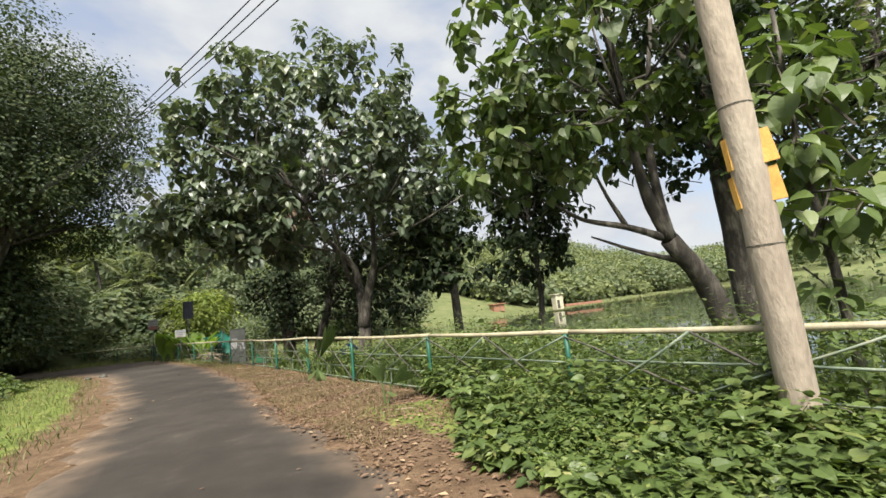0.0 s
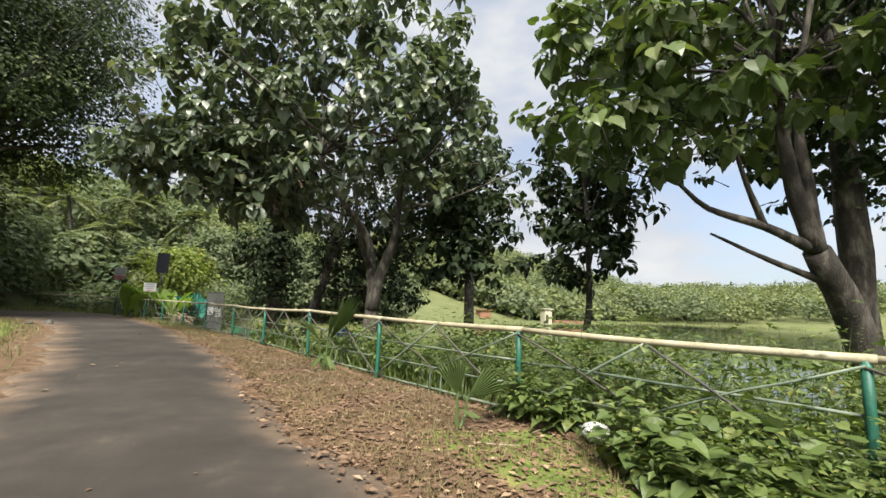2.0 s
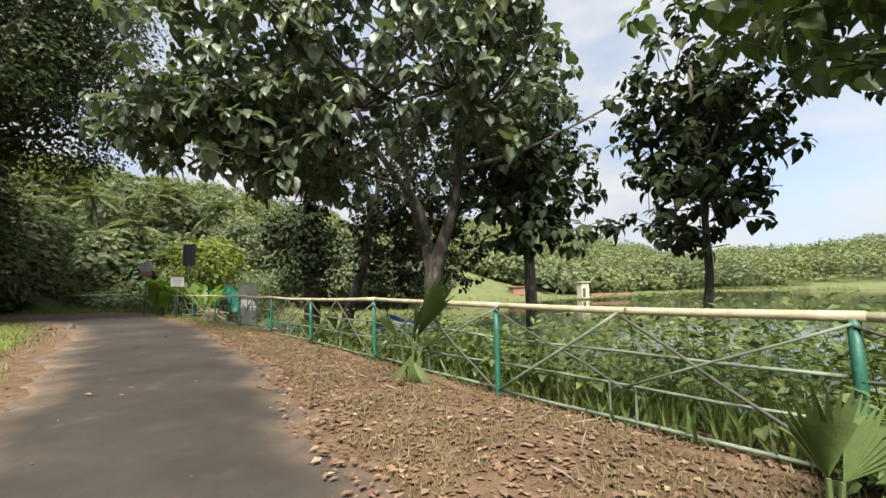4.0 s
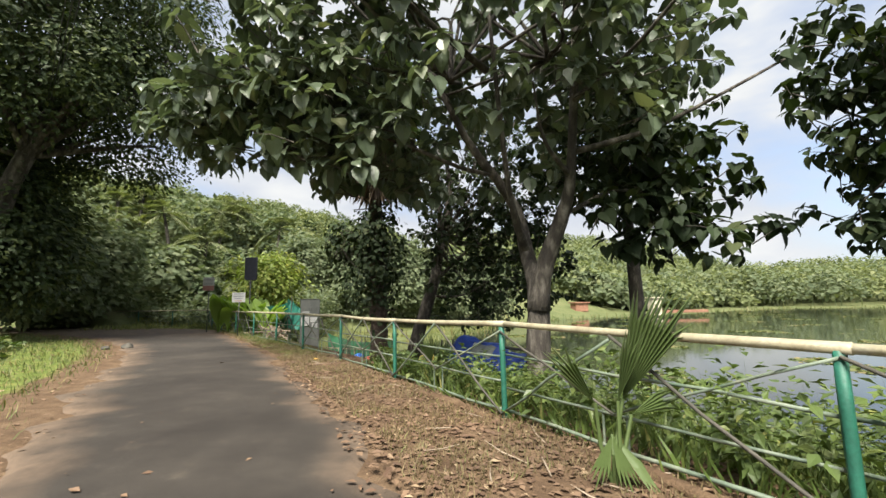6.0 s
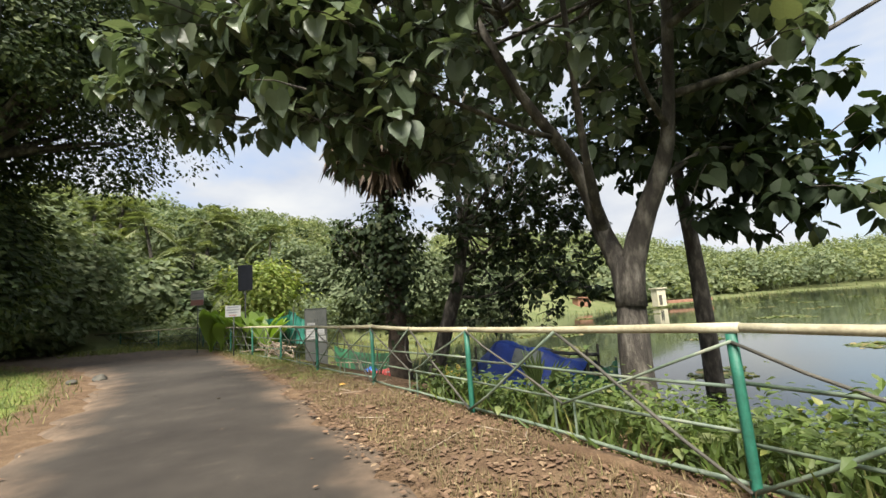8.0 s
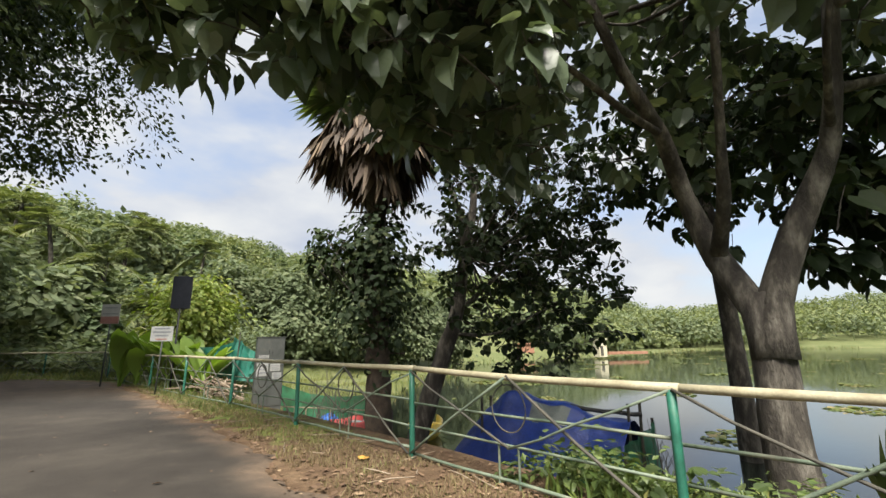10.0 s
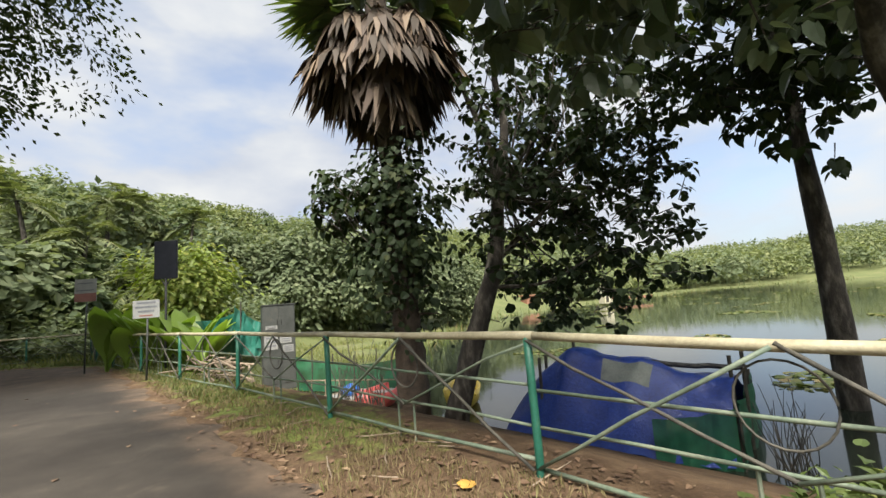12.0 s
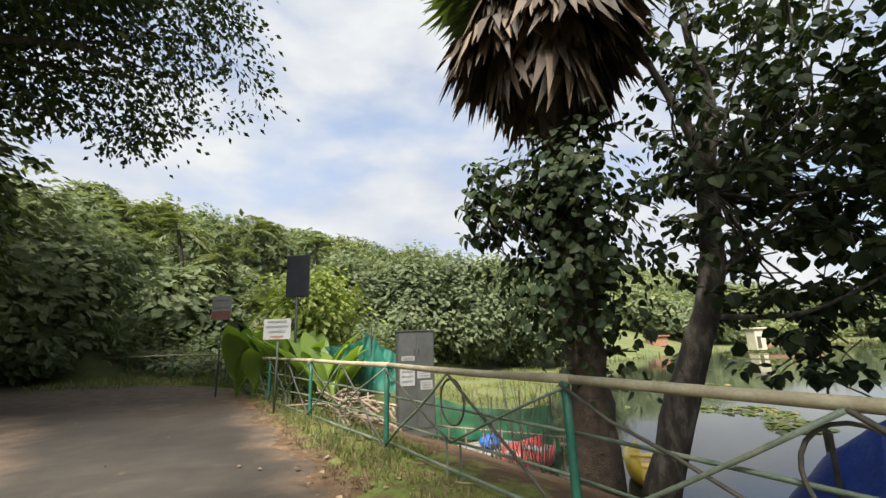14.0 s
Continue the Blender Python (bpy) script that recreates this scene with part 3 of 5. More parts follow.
def resample(line, n):
    line = np.asarray(line, float)
    d = np.r_[0, np.cumsum(np.hypot(*np.diff(line, axis=0).T))]
    q = np.linspace(0, d[-1], n)
    pts = np.stack([np.interp(q, d, line[:, 0]), np.interp(q, d, line[:, 1])], -1)
    k = np.array([1, 2, 3, 2, 1]) / 9
    for _ in range(3):
        inner = np.stack([np.convolve(pts[:, i], k, "valid") for i in (0, 1)], -1)
        pts[2:-2] = inner
    return pts


def build_road():
    n, m = 260, 28
    right, left = resample(ROAD_R, n), resample(ROAD_L, n)
    a = np.linspace(0, 60, n)
    right += ((0.10 * np.sin(a * 3.1) + 0.08 * np.sin(a * 7.7 + 1) + 0.05 * rng.normal(size=n))[:, None]) * unit(right - left)
    left += ((0.12 * np.sin(a * 2.6) + 0.08 * np.sin(a * 6.9 + 2) + 0.05 * rng.normal(size=n))[:, None]) * unit(right - left)
    t = np.linspace(0, 1, m)
    p = right[:, None] * (1 - t)[None, :, None] + left[:, None] * t[None, :, None]
    z = 0.012 + 0.035 * (4 * t * (1 - t))[None] + 0 * p[..., 0]
    z = z + 0.008 * lump(np.stack([p[..., 0], p[..., 1], z], -1), 0.7)
    z[:, 0] = z[:, -1] = -0.03
    dust = np.clip(np.maximum(1 - np.abs(t) / 0.16, 1 - np.abs(1 - t) / 0.22), 0, 1)[None] * np.ones((n, 1))
    dust = np.maximum(dust, 0.8 * step(p[..., 1], 29, 34))
    i = np.arange(n * m).reshape(n, m)
    f = np.stack([i[:-1, :-1], i[1:, :-1], i[1:, 1:], i[:-1, 1:]], -1).reshape(-1, 4)[:, ::-1].tolist()
    ob = part("road", (np.concatenate([p, z[..., None]], -1).reshape(-1, 3), f), M_ROAD, None, "narrow worn grey asphalt lane with ragged dusty edges", True, (("dust", dust.ravel()),))
    tagged(ob, "", "road", "", "structure")


build_road()
water = part("water", ([(-45, 5, WATER_Z), (700, 5, WATER_Z), (700, 500, WATER_Z), (-45, 500, WATER_Z)], [(0, 1, 2, 3)]), M_WATER, None, "calm lake water reflecting the cloudy sky")
tagged(water, "", "lake", "", "structure")


# ---- fence ----
def build_fence():
    rng = np.random.default_rng(11)
    fence = root("fence", (POSTS[0][0], POSTS[0][1], 0), "handmade pipe fence, green posts and cream top rail", "fence")
    P = [np.array([x, y]) for x, y in POSTS]
    tops = []
    for k, (x, y) in enumerate(POSTS):
        lean = rng.normal(size=2) * 0.012
        t = (x + lean[0], y + lean[1], RAIL_Z - 0.01)
        tops.append(np.array([t[0], t[1], RAIL_Z + rng.normal() * 0.008]))
        pts = np.linspace((x, y, -0.35), t, 5)
        part("post", tube(pts, 0.034, 8, 0.03, rng), M_POST, fence, "", True)
    for k in range(len(P) - 1):
        a, b = tops[k], tops[k + 1]
        c = (a + b) / 2 + np.array([0, 0, -0.012 + rng.normal() * 0.006])
        over = unit(b - a) * 0.06
        part("top_rail", tube(curve_pts([a - over, c, b + over], 9), np.linspace(0.036, 0.031, 9)[: len(curve_pts([a, c, b], 9))], 10, 0.02, rng), M_RAIL, fence, "", True)
        d = b - a
        side = unit(np.array([d[1], -d[0], 0]))
        for z, r in ((0.66, 0.014), (0.36, 0.013), (0.07, 0.018)):
            j = rng.normal(size=2) * 0.015
            p0, p1 = np.array([a[0], a[1], z + j[0]]) + side * 0.03, np.array([b[0], b[1], z + j[1]]) + side * 0.03
            part("rail", tube(np.linspace(p0, p1, 5) + rng.normal(size=(5, 3)) * 0.006, r, 7), M_THIN, fence, "", True)
        m = (a + b) / 2
        # two crossed braces in each half of the bay
        for p0, p1, mat, r in (((a[0], a[1], 0.05), (m[0], m[1], RAIL_Z - 0.03), M_DKWOOD, 0.014), ((m[0], m[1], RAIL_Z - 0.03), (b[0], b[1], 0.05), M_THIN, 0.015),
                               ((a[0], a[1], RAIL_Z - 0.05), (m[0], m[1], 0.36), M_THIN, 0.012), ((m[0], m[1], 0.36), (b[0], b[1], RAIL_Z - 0.05), M_DKWOOD, 0.012)):
            q = np.linspace(p0, p1, 5) - side * 0.03 + rng.normal(size=(5, 3)) * 0.008
            part("brace", tube(q, r, 6), mat, fence, "", True)
        ang = np.linspace(0, 2 * np.pi, 22)
        ux = unit(d)
        hoop = m + np.array([0, 0, -0.31]) + side * 0.01 + 0.21 * (np.cos(ang)[:, None] * ux + np.sin(ang)[:, None] * np.array([0, 0, 1.05]))
        if k in (8, 9, 10, 11, 12):
            part("ring", tube(hoop, 0.007 if k == 8 else 0.011, 6, cap=False), M_DKWOOD, fence, "", True)
        # short uprights under the lowest bars
        for w in (0.47, 0.55):
            q = a + d * w + side * 0.03
            part("upright", tube([(q[0], q[1], -0.05), (q[0], q[1], 0.37)], 0.012, 6), M_THIN, fence)
    return fence


build_fence()


# ---- trees ----
def gz(x, y):
    return float(ground_z(np.array(x), np.array(y)))


def build_teak():
    rng = np.random.default_rng(21)
    bx, by = -1.64, 21.7
    bz = gz(bx, by) - 0.1
    tree = root("tree", (bx, by, bz), "large spreading broadleaf tree with a forked grey-brown trunk", "tree")
    part("trunk", tube(curve_pts([(bx, by, bz), (bx - 0.05, by + 0.05, bz + 1.2), (bx + 0.05, by + 0.1, 1.95)], 10), [0.38, 0.33, 0.30, 0.285, 0.275, 0.265, 0.26, 0.25, 0.235, 0.20], 14, 0.04, rng), M_BARK, tree, "", True)
    fork = np.array([bx + 0.05, by + 0.1, 1.85])
    mains = [[(bx - 0.04, by + 0.06, 1.1), (bx - 0.02, by + 0.2, 1.75), (-1.75, 22.3, 2.5), (-1.9, 22.6, 3.6), (-2.5, 22.2, 4.4), (-3.2, 22.0, 5.3), (-4.6, 21.6, 8.0)], [(bx, by + 0.03, 1.1), (bx + 0.08, by + 0.02, 1.8), (-1.3, 21.5, 2.7), (-1.05, 21.2, 3.5), (-0.98, 20.9, 4.5), (-0.8, 20.4, 8.5)],
             [(-1.75, 22.3, 2.5), (-2.1, 21.7, 3.2), (-2.35, 21.3, 4.3), (-2.8, 20.4, 8.0)], [(-2.5, 22.2, 4.4), (-3.4, 21.8, 4.5), (-4.6, 21.4, 4.9), (-6.4, 21.0, 5.4), (-8.0, 20.6, 6.4)],
             [(-0.98, 20.9, 4.5), (0.4, 20.6, 4.8), (1.4, 20.3, 5.2), (3.0, 19.9, 6.0)], [(-2.8, 20.6, 6.2), (-4.3, 19.4, 6.8), (-6.0, 17.8, 7.6)], [(-0.95, 20.7, 5.6), (-0.2, 19.6, 6.0), (0.4, 18.2, 6.6)],
             [(-1.1, 21.3, 3.2), (0.3, 21.9, 3.9), (1.6, 22.3, 3.8), (2.8, 22.5, 2.9)], [(-1.02, 21.0, 4.0), (-1.7, 20.4, 4.6), (-2.0, 19.9, 5.6)]]
    radii = [0.23, 0.25, 0.12, 0.06, 0.075, 0.08, 0.07, 0.05, 0.06]
    for pts, r in zip(mains, radii):
        c = curve_pts(pts, 14)
        part("limb", tube(c, np.linspace(r, r * 0.32, len(c)), 10, 0.04, rng), M_BARK, tree, "", True)
    keep = lambda c: (c[:, 2] > 4.1 + 0.9 * lump(c, 1.3) + 0.4 * step(c[:, 0], -3, 1)) & (np.hypot(c[:, 0] + 1, c[:, 1] - 22) > 1.2)
    middle = np.array([-3.2, 22.0, 8.2])
    tufts = spots_in(middle, (6.0, 4.3, 5.6), 1040, rng, 0.66, 0.22, keep, 0.75)
    tufts = tufts[(tufts[:, 2] > 6.6) | (tufts[:, 0] < -4.0) | (rng.random(len(tufts)) < 0.55)]
    tufts = tufts[(tufts[:, 2] > 5.8) | (rng.random(len(tufts)) < 0.65)]
    leaves, rods = sprays(tufts, middle, 8, 0.37, rng)
    part("crown", leaves, M_TEAK, tree, "broad drooping grey-green leaves")
    tagged(part("twig_sprays", rods, M_BARK, tree), kind="stuff")
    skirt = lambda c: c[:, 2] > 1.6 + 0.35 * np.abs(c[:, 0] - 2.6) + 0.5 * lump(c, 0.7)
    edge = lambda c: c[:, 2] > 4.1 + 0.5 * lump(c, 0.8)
    # The lakeside skirt gets a darker leaf than the crown: its shade is coloured in.
    for mid, size, count, keep, mat, label in (((1.7, 22.3, 3.9), (2.3, 1.7, 2.6), 120, skirt, M_SHADELEAF, "leaves hanging low over the water, darkened in colour for shade"), ((-6.6, 21.4, 5.9), (3.0, 2.0, 1.9), 170, edge, M_TEAK, ""), ((-9.7, 22.2, 5.9), (1.5, 1.5, 1.0), 55, None, M_TEAK, "")):
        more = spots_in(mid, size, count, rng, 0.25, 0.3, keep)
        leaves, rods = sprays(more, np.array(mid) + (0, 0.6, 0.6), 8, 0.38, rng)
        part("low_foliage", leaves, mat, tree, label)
        tagged(part("twig_sprays", rods, M_BARK, tree), kind="stuff")
    part("limb", tube(curve_pts([(-6.4, 21.0, 5.4), (-7.8, 21.4, 5.3), (-9.6, 22.1, 5.7)], 9), np.linspace(0.045, 0.015, len(curve_pts([(0, 0, 0), (1, 0, 0), (2, 0, 0)], 9))), 7), M_BARK, tree, "", True)
    for t in limbs(np.array([-3.6, 21.0, 6.2]), tufts, 14, 0.07, rng) + limbs(np.array([-1.0, 22.3, 7.5]), tufts, 8, 0.07, rng):
        part("bough", t, M_BARK, tree, "", True)


def build_big_tree():
    rng = np.random.default_rng(22)
    bx, by = 8.0, 13.6
    bz = gz(bx, by) - 0.1
    tree = root("tree", (bx, by, bz), "leaning broadleaf tree with bare grey limbs and large leaves", "tree")
    f = np.array([6.3, 13.3, 2.6])
    part("trunk", tube(curve_pts([(bx, by, bz), (7.4, 13.5, 1.0), f], 10), np.linspace(0.36, 0.22, 10), 12, 0.05, rng), M_BARK, tree, "", True)
    for pts, r in (([f, (5.9, 13.3, 3.8), (5.8, 13.4, 5.6), (5.6, 13.2, 8.5)], 0.19), ([f, (6.2, 13.3, 3.9), (6.5, 13.6, 5.8), (7.0, 13.4, 8.6)], 0.16),
                   ([f, (5.3, 13.4, 3.0), (4.3, 13.6, 3.3), (3.6, 13.5, 3.7)], 0.11), ([(5.3, 13.4, 3.0), (4.8, 13.3, 3.9), (4.3, 13.2, 5.2)], 0.07), ([(6.7, 13.4, 2.0), (5.6, 13.6, 2.4), (4.6, 13.9, 2.9)], 0.08)):
        c = curve_pts(pts, 12)
        part("limb", tube(c, np.linspace(r, r * 0.3, len(c)), 9, 0.05, rng), M_BARK, tree, "", True)
    keep = lambda c: c[:, 2] > 4.5 + 0.9 * lump(c, 1.2)
    middle = np.array([5.2, 13.0, 7.6])
    tufts = spots_in(middle, (4.6, 4.2, 4.4), 340, rng, 0.45, 0.25, keep, 0.95)
    front = spots_in((2.6, 13.6, 5.3), (2.0, 1.6, 1.5), 70, rng, 0.2, 0.3)
    leaves, rods = sprays(np.concatenate([tufts, front]), middle, 8, 0.36, rng)
    part("crown", leaves, M_LIGHT, tree, "broad light green leaves")
    tagged(part("twig_sprays", rods, M_BARK, tree), kind="stuff")
    for t in limbs(np.array([5.7, 13.3, 6.0]), tufts, 14, 0.06, rng):
        part("bough", t, M_BARK, tree, "", True)


def build_plain_tree(name, label, base, path, r0, centre, radii, clusters, per, size, mat, shape, seed, boughs=10, spread=0.45, droop=0.4, hollow=0.4, keep=None, group="", rough=0.25, bark=None):
    """A tree with one stem: trunk through the given places, boughs and a crown of tufts."""
    rng = np.random.default_rng(seed)
    bz = gz(*base) - 0.1
    tree = root(name, (base[0], base[1], bz), label, "tree", group)
    c = curve_pts([(base[0], base[1], bz)] + [tuple(p) for p in path], 12)
    part("trunk", tube(c, np.linspace(r0 * 1.15, r0 * 0.45, len(c)), 10, 0.05, rng), bark or M_BARK, tree, "", True)
    if shape is HEART:
        tufts = spots_in(centre, radii, clusters, rng, hollow, rough, keep, 0.75)
        leaves, rods = sprays(tufts, centre, per, size, rng)
        tagged(part("twig_sprays", rods, bark or M_BARK, tree), kind="stuff")
    else:
        leaves, tufts = crown(np.array(centre, float), radii, clusters, per, size, rng, shape, spread, droop, hollow, 1.0, rough, keep)
    part("crown", leaves, mat, tree)
    if boughs:
        for t in limbs(c[-3], tufts, boughs, r0 * 0.35, rng):
            part("bough", t, bark or M_BARK, tree, "", True)
    return tree


def build_fan_palm():
    rng = np.random.default_rng(24)
    bx, by = -6.38, 30.0
    bz = gz(bx, by) - 0.1
    palm = root("fan_palm", (bx, by, bz), "tall fan palm with a hanging skirt of dead grey-brown fronds", "palm")
    z = np.linspace(bz, 9.8, 30)
    r = 0.40 - 0.10 * np.clip((z - bz) / 5, 0, 1) + 0.03 * np.sin(z * 9)
    part("trunk", tube(np.stack([bx - 0.035 * (z - bz), by + 0 * z, z], -1), r, 14, 0.06, rng), M_PALMBARK, palm, "", True)
    for k in range(70):
        a, h = rng.uniform(0, 6.28), rng.uniform(0.9, 5.6)
        p = np.array([bx - 0.035 * (h - bz) + 0.3 * math.cos(a), by + 0.3 * math.sin(a), h])
        d = np.array([math.cos(a), math.sin(a), rng.uniform(-0.1, 0.5)]) * rng.uniform(0.25, 0.7)
        part("leaf_stub", tube([p, p + d], [0.03, 0.012], 5), M_PALMBARK, palm)
    top = np.array([bx - 0.36, by, 9.1])

    def fans(n, el_lo, el_hi, reach, length, width, strips, droopy, start):
        out = []
        for k in range(n):
            a, e = rng.uniform(0, 6.28), radians(rng.uniform(el_lo, el_hi))
            d = np.array([math.cos(a) * math.cos(e), math.sin(a) * math.cos(e), math.sin(e)])
            o = start + np.array([0, 0, rng.uniform(-0.8, 0.6)])
            hub = o + d * reach * rng.uniform(0.7, 1.1)
            side = unit(np.cross(d, (0, 0, 1.0)))
            up = np.cross(side, d)
            out.append(tube([o, hub], [0.025, 0.018], 5))
            aa = np.linspace(-1.15, 1.15, strips)
            ways = np.cos(aa)[:, None] * d + np.sin(aa)[:, None] * side * width + droopy * np.array([0, 0, -1.0]) + 0.06 * rng.normal(size=(strips, 3))
            ups = np.repeat((up + 0.1)[None], strips, 0) + 0.3 * rng.normal(size=(strips, 3))
            shape = (BLADE[0] * np.array([1, 1.5, 1]), BLADE[1])
            out.append(leaf_mesh(np.repeat(hub[None], strips, 0), ways, ups, length * rng.uniform(0.75, 1.15, strips), shape))
        return join(out)

    part("green_fronds", fans(40, -30, 75, 1.35, 1.6, 1.0, 26, 0.05, top + np.array([0, 0, 0.8])), M_PALM, palm, "stiff green fan leaves")
    part("dead_skirt", fans(130, -74, -8, 1.35, 1.65, 0.8, 15, 1.0, top - np.array([0, 0, 0.2])), M_DEAD, palm, "dry grey-brown hanging fronds")
    leaves, tufts = crown(np.array([bx - 0.1, by - 0.3, 3.3]), (1.3, 1.2, 3.0), 190, 11, 0.19, rng, BROAD, 0.28, 0.7, 0.2, 1.0, 0.3, None)
    climber = root("climbing_vine", (bx - 0.3, by - 0.4, bz), "leafy vine climbing round the palm trunk", "vine")
    # The vine's leaf colour already holds the shade of the big tree.
    part("vine_leaves", leaves, M_SHADELEAF, climber)
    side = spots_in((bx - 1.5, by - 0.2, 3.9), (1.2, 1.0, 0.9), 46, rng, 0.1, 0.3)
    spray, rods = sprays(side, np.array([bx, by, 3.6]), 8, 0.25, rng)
    tagged(part("vine_spray", spray, M_SHADELEAF, climber, "leafy side shoot reaching out from the trunk"), kind="stuff")
    tagged(part("twig_sprays", rods, M_BARK, climber), kind="stuff")
    part("vine_stem", tube(curve_pts([(bx - 0.2, by - 0.2, 2.9), (bx - 0.9, by - 0.3, 3.6), (bx - 2.2, by - 0.2, 4.0)], 8), 0.018, 5), M_BARK, climber)
    for t in limbs(np.array([bx, by - 0.3, 2.0]), tufts, 8, 0.02, rng, 0.006):
        part("vine_stem", t, M_BARK, climber)


def build_slant_tree():
    rng = np.random.default_rng(25)
    bx, by = -5.35, 30.4
    bz = gz(bx, by) - 0.1
    tree = root("tree", (bx, by, bz), "leafy tree leaning over the lake edge, its leaves coloured as backlit", "tree")
    c = curve_pts([(bx, by, bz), (-4.75, 30.1, 0.2), (-4.1, 29.8, 2.2), (-3.75, 30.0, 4.2)], 14)
    part("trunk", tube(c, np.linspace(0.32, 0.18, len(c)), 12, 0.06, rng), M_BARK, tree, "", True)
    for pts, r in (([(-3.75, 30.0, 4.2), (-3.9, 30.1, 5.6), (-4.5, 30.2, 7.4), (-4.9, 30.2, 9.4)], 0.14), ([(-3.75, 30.0, 4.2), (-3.4, 30.0, 6.0), (-3.5, 30.2, 8.0), (-3.2, 30.3, 10.5)], 0.16),
                   ([(-4.1, 29.8, 2.2), (-3.0, 29.6, 3.2), (-1.8, 29.2, 4.4)], 0.09), ([(-3.75, 30.0, 4.2), (-2.8, 30.0, 5.4), (-2.0, 30.1, 6.4)], 0.10), ([(-4.3, 29.9, 1.6), (-3.0, 29.2, 1.6), (-1.6, 28.8, 2.3)], 0.06)):
        c = curve_pts(pts, 12)
        part("limb", tube(c, np.linspace(r, r * 0.3, len(c)), 8, 0.05, rng), M_BARK, tree, "", True)
    keep = lambda c: (c[:, 2] > 0.1 + 0.18 * np.abs(c[:, 0] + 1.6) + 0.5 * lump(c, 0.7)) & ((c[:, 0] > -4.6) | (c[:, 2] > 5.0) | (rng.random(len(c)) < 0.4))
    middle = np.array([-1.9, 29.8, 4.8])
    tufts = spots_in(middle, (4.0, 2.8, 5.2), 640, rng, 0.25, 0.25, keep, 0.7)
    leaves, rods = sprays(tufts, middle, 8, 0.26, rng, BROAD)
    # Silhouette darkness comes from the leaf colour here.
    part("crown", leaves, M_SHADELEAF, tree, "dense small leaves, backlit darkness put into their colour")
    tagged(part("twig_sprays", rods, M_BARK, tree), kind="stuff")
    for t in limbs(np.array([-3.6, 30.0, 4.0]), tufts, 26, 0.045, rng):
        part("bough", t, M_BARK, tree, "", True)


build_teak()
build_big_tree()
build_plain_tree("tree", "slim young broadleaf tree on the lake bank", (4.96, 19.35), [(5.0, 19.35, 0.4), (5.15, 19.4, 1.5), (5.1, 19.4, 4.0), (4.9, 19.3, 7.2)], 0.13, (5.0, 19.4, 5.0), (2.3, 2.2, 3.4), 240, 8, 0.31, M_SHADELEAF, HEART, 31, 12, 0.2, 0.6, 0.35)
build_plain_tree("tree", "tall thick-trunked tree behind the weeds", (9.9, 15.2), [(9.9, 15.2, 3.0), (9.7, 15.1, 7.0), (9.6, 15.0, 9.5)], 0.36, (9.8, 14.8, 8.2), (4.6, 4.2, 5.0), 560, 8, 0.28, M_SHADELEAF, HEART, 32, 18, 0.24, 0.5, 0.35, lambda c: c[:, 2] > 4.0 + 0.8 * lump(c, 1.1))
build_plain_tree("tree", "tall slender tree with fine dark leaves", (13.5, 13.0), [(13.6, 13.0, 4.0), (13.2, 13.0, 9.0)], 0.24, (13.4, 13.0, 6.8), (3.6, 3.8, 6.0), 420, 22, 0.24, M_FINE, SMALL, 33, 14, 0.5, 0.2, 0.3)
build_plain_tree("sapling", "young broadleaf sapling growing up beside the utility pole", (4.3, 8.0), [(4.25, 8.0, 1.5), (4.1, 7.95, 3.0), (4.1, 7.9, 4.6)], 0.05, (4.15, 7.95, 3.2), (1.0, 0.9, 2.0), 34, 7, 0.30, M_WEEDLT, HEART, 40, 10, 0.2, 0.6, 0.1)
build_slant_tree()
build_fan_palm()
build_plain_tree("tree", "bare dark trunk standing at the water edge", (3.2, 27.3), [(3.18, 27.3, 1.5), (3.05, 27.3, 4.0), (2.9, 27.3, 7.0), (2.8, 27.3, 9.0)], 0.25, (2.2, 26.4, 7.2), (3.4, 3.4, 3.2), 330, 8, 0.32, M_SHADELEAF, HEART, 34, 10, 0.2, 0.6, 0.3)
build_plain_tree("tree", "huge dark tree overhanging the lane", (-20.6, 27.2), [(-20.4, 27.2, 3.0), (-19.8, 27.5, 6.0), (-18.8, 27.8, 9.0)], 0.5, (-19.9, 27.7, 12.4), (7.0, 7.0, 7.2), 1950, 44, 0.21, M_CANOPY, SMALL, 35, 26, 0.42, 0.45, 0.35, lambda c: c[:, 2] > 7.0 + 1.2 * lump(c, 1.6) + 0.55 * np.clip(c[:, 0] + 17.0, 0, 9))
build_plain_tree("tree", "dark bushy tree under the overhanging canopy", (-21.6, 28.6), [(-21.5, 28.6, 2.0), (-21.2, 28.7, 4.0)], 0.25, (-21.2, 28.8, 4.2), (2.2, 2.6, 3.4), 420, 34, 0.26, M_CANOPY, SMALL, 39, 10, 0.5, 0.4, 0.3)
build_plain_tree("tree", "dense rounded green tree beside the bend", (-28.5, 38.0), [(-28.4, 38.0, 1.8), (-28.2, 38.1, 4.0)], 0.35, (-28.0, 38.0, 4.2), (4.6, 4.6, 4.0), 760, 22, 0.46, M_HAZEWOOD, SMALL, 36, 10, 0.5, 0.3, 0.4)
build_plain_tree("tree", "light green leafy tree on the inner bank", (-25.0, 31.0), [(-25.0, 31.0, 2.5), (-24.8, 31.1, 5.0)], 0.25, (-24.8, 31.2, 5.4), (3.0, 3.2, 4.0), 400, 22, 0.44, M_HAZEWOODLT, SMALL, 37, 10, 0.5, 0.3, 0.4)
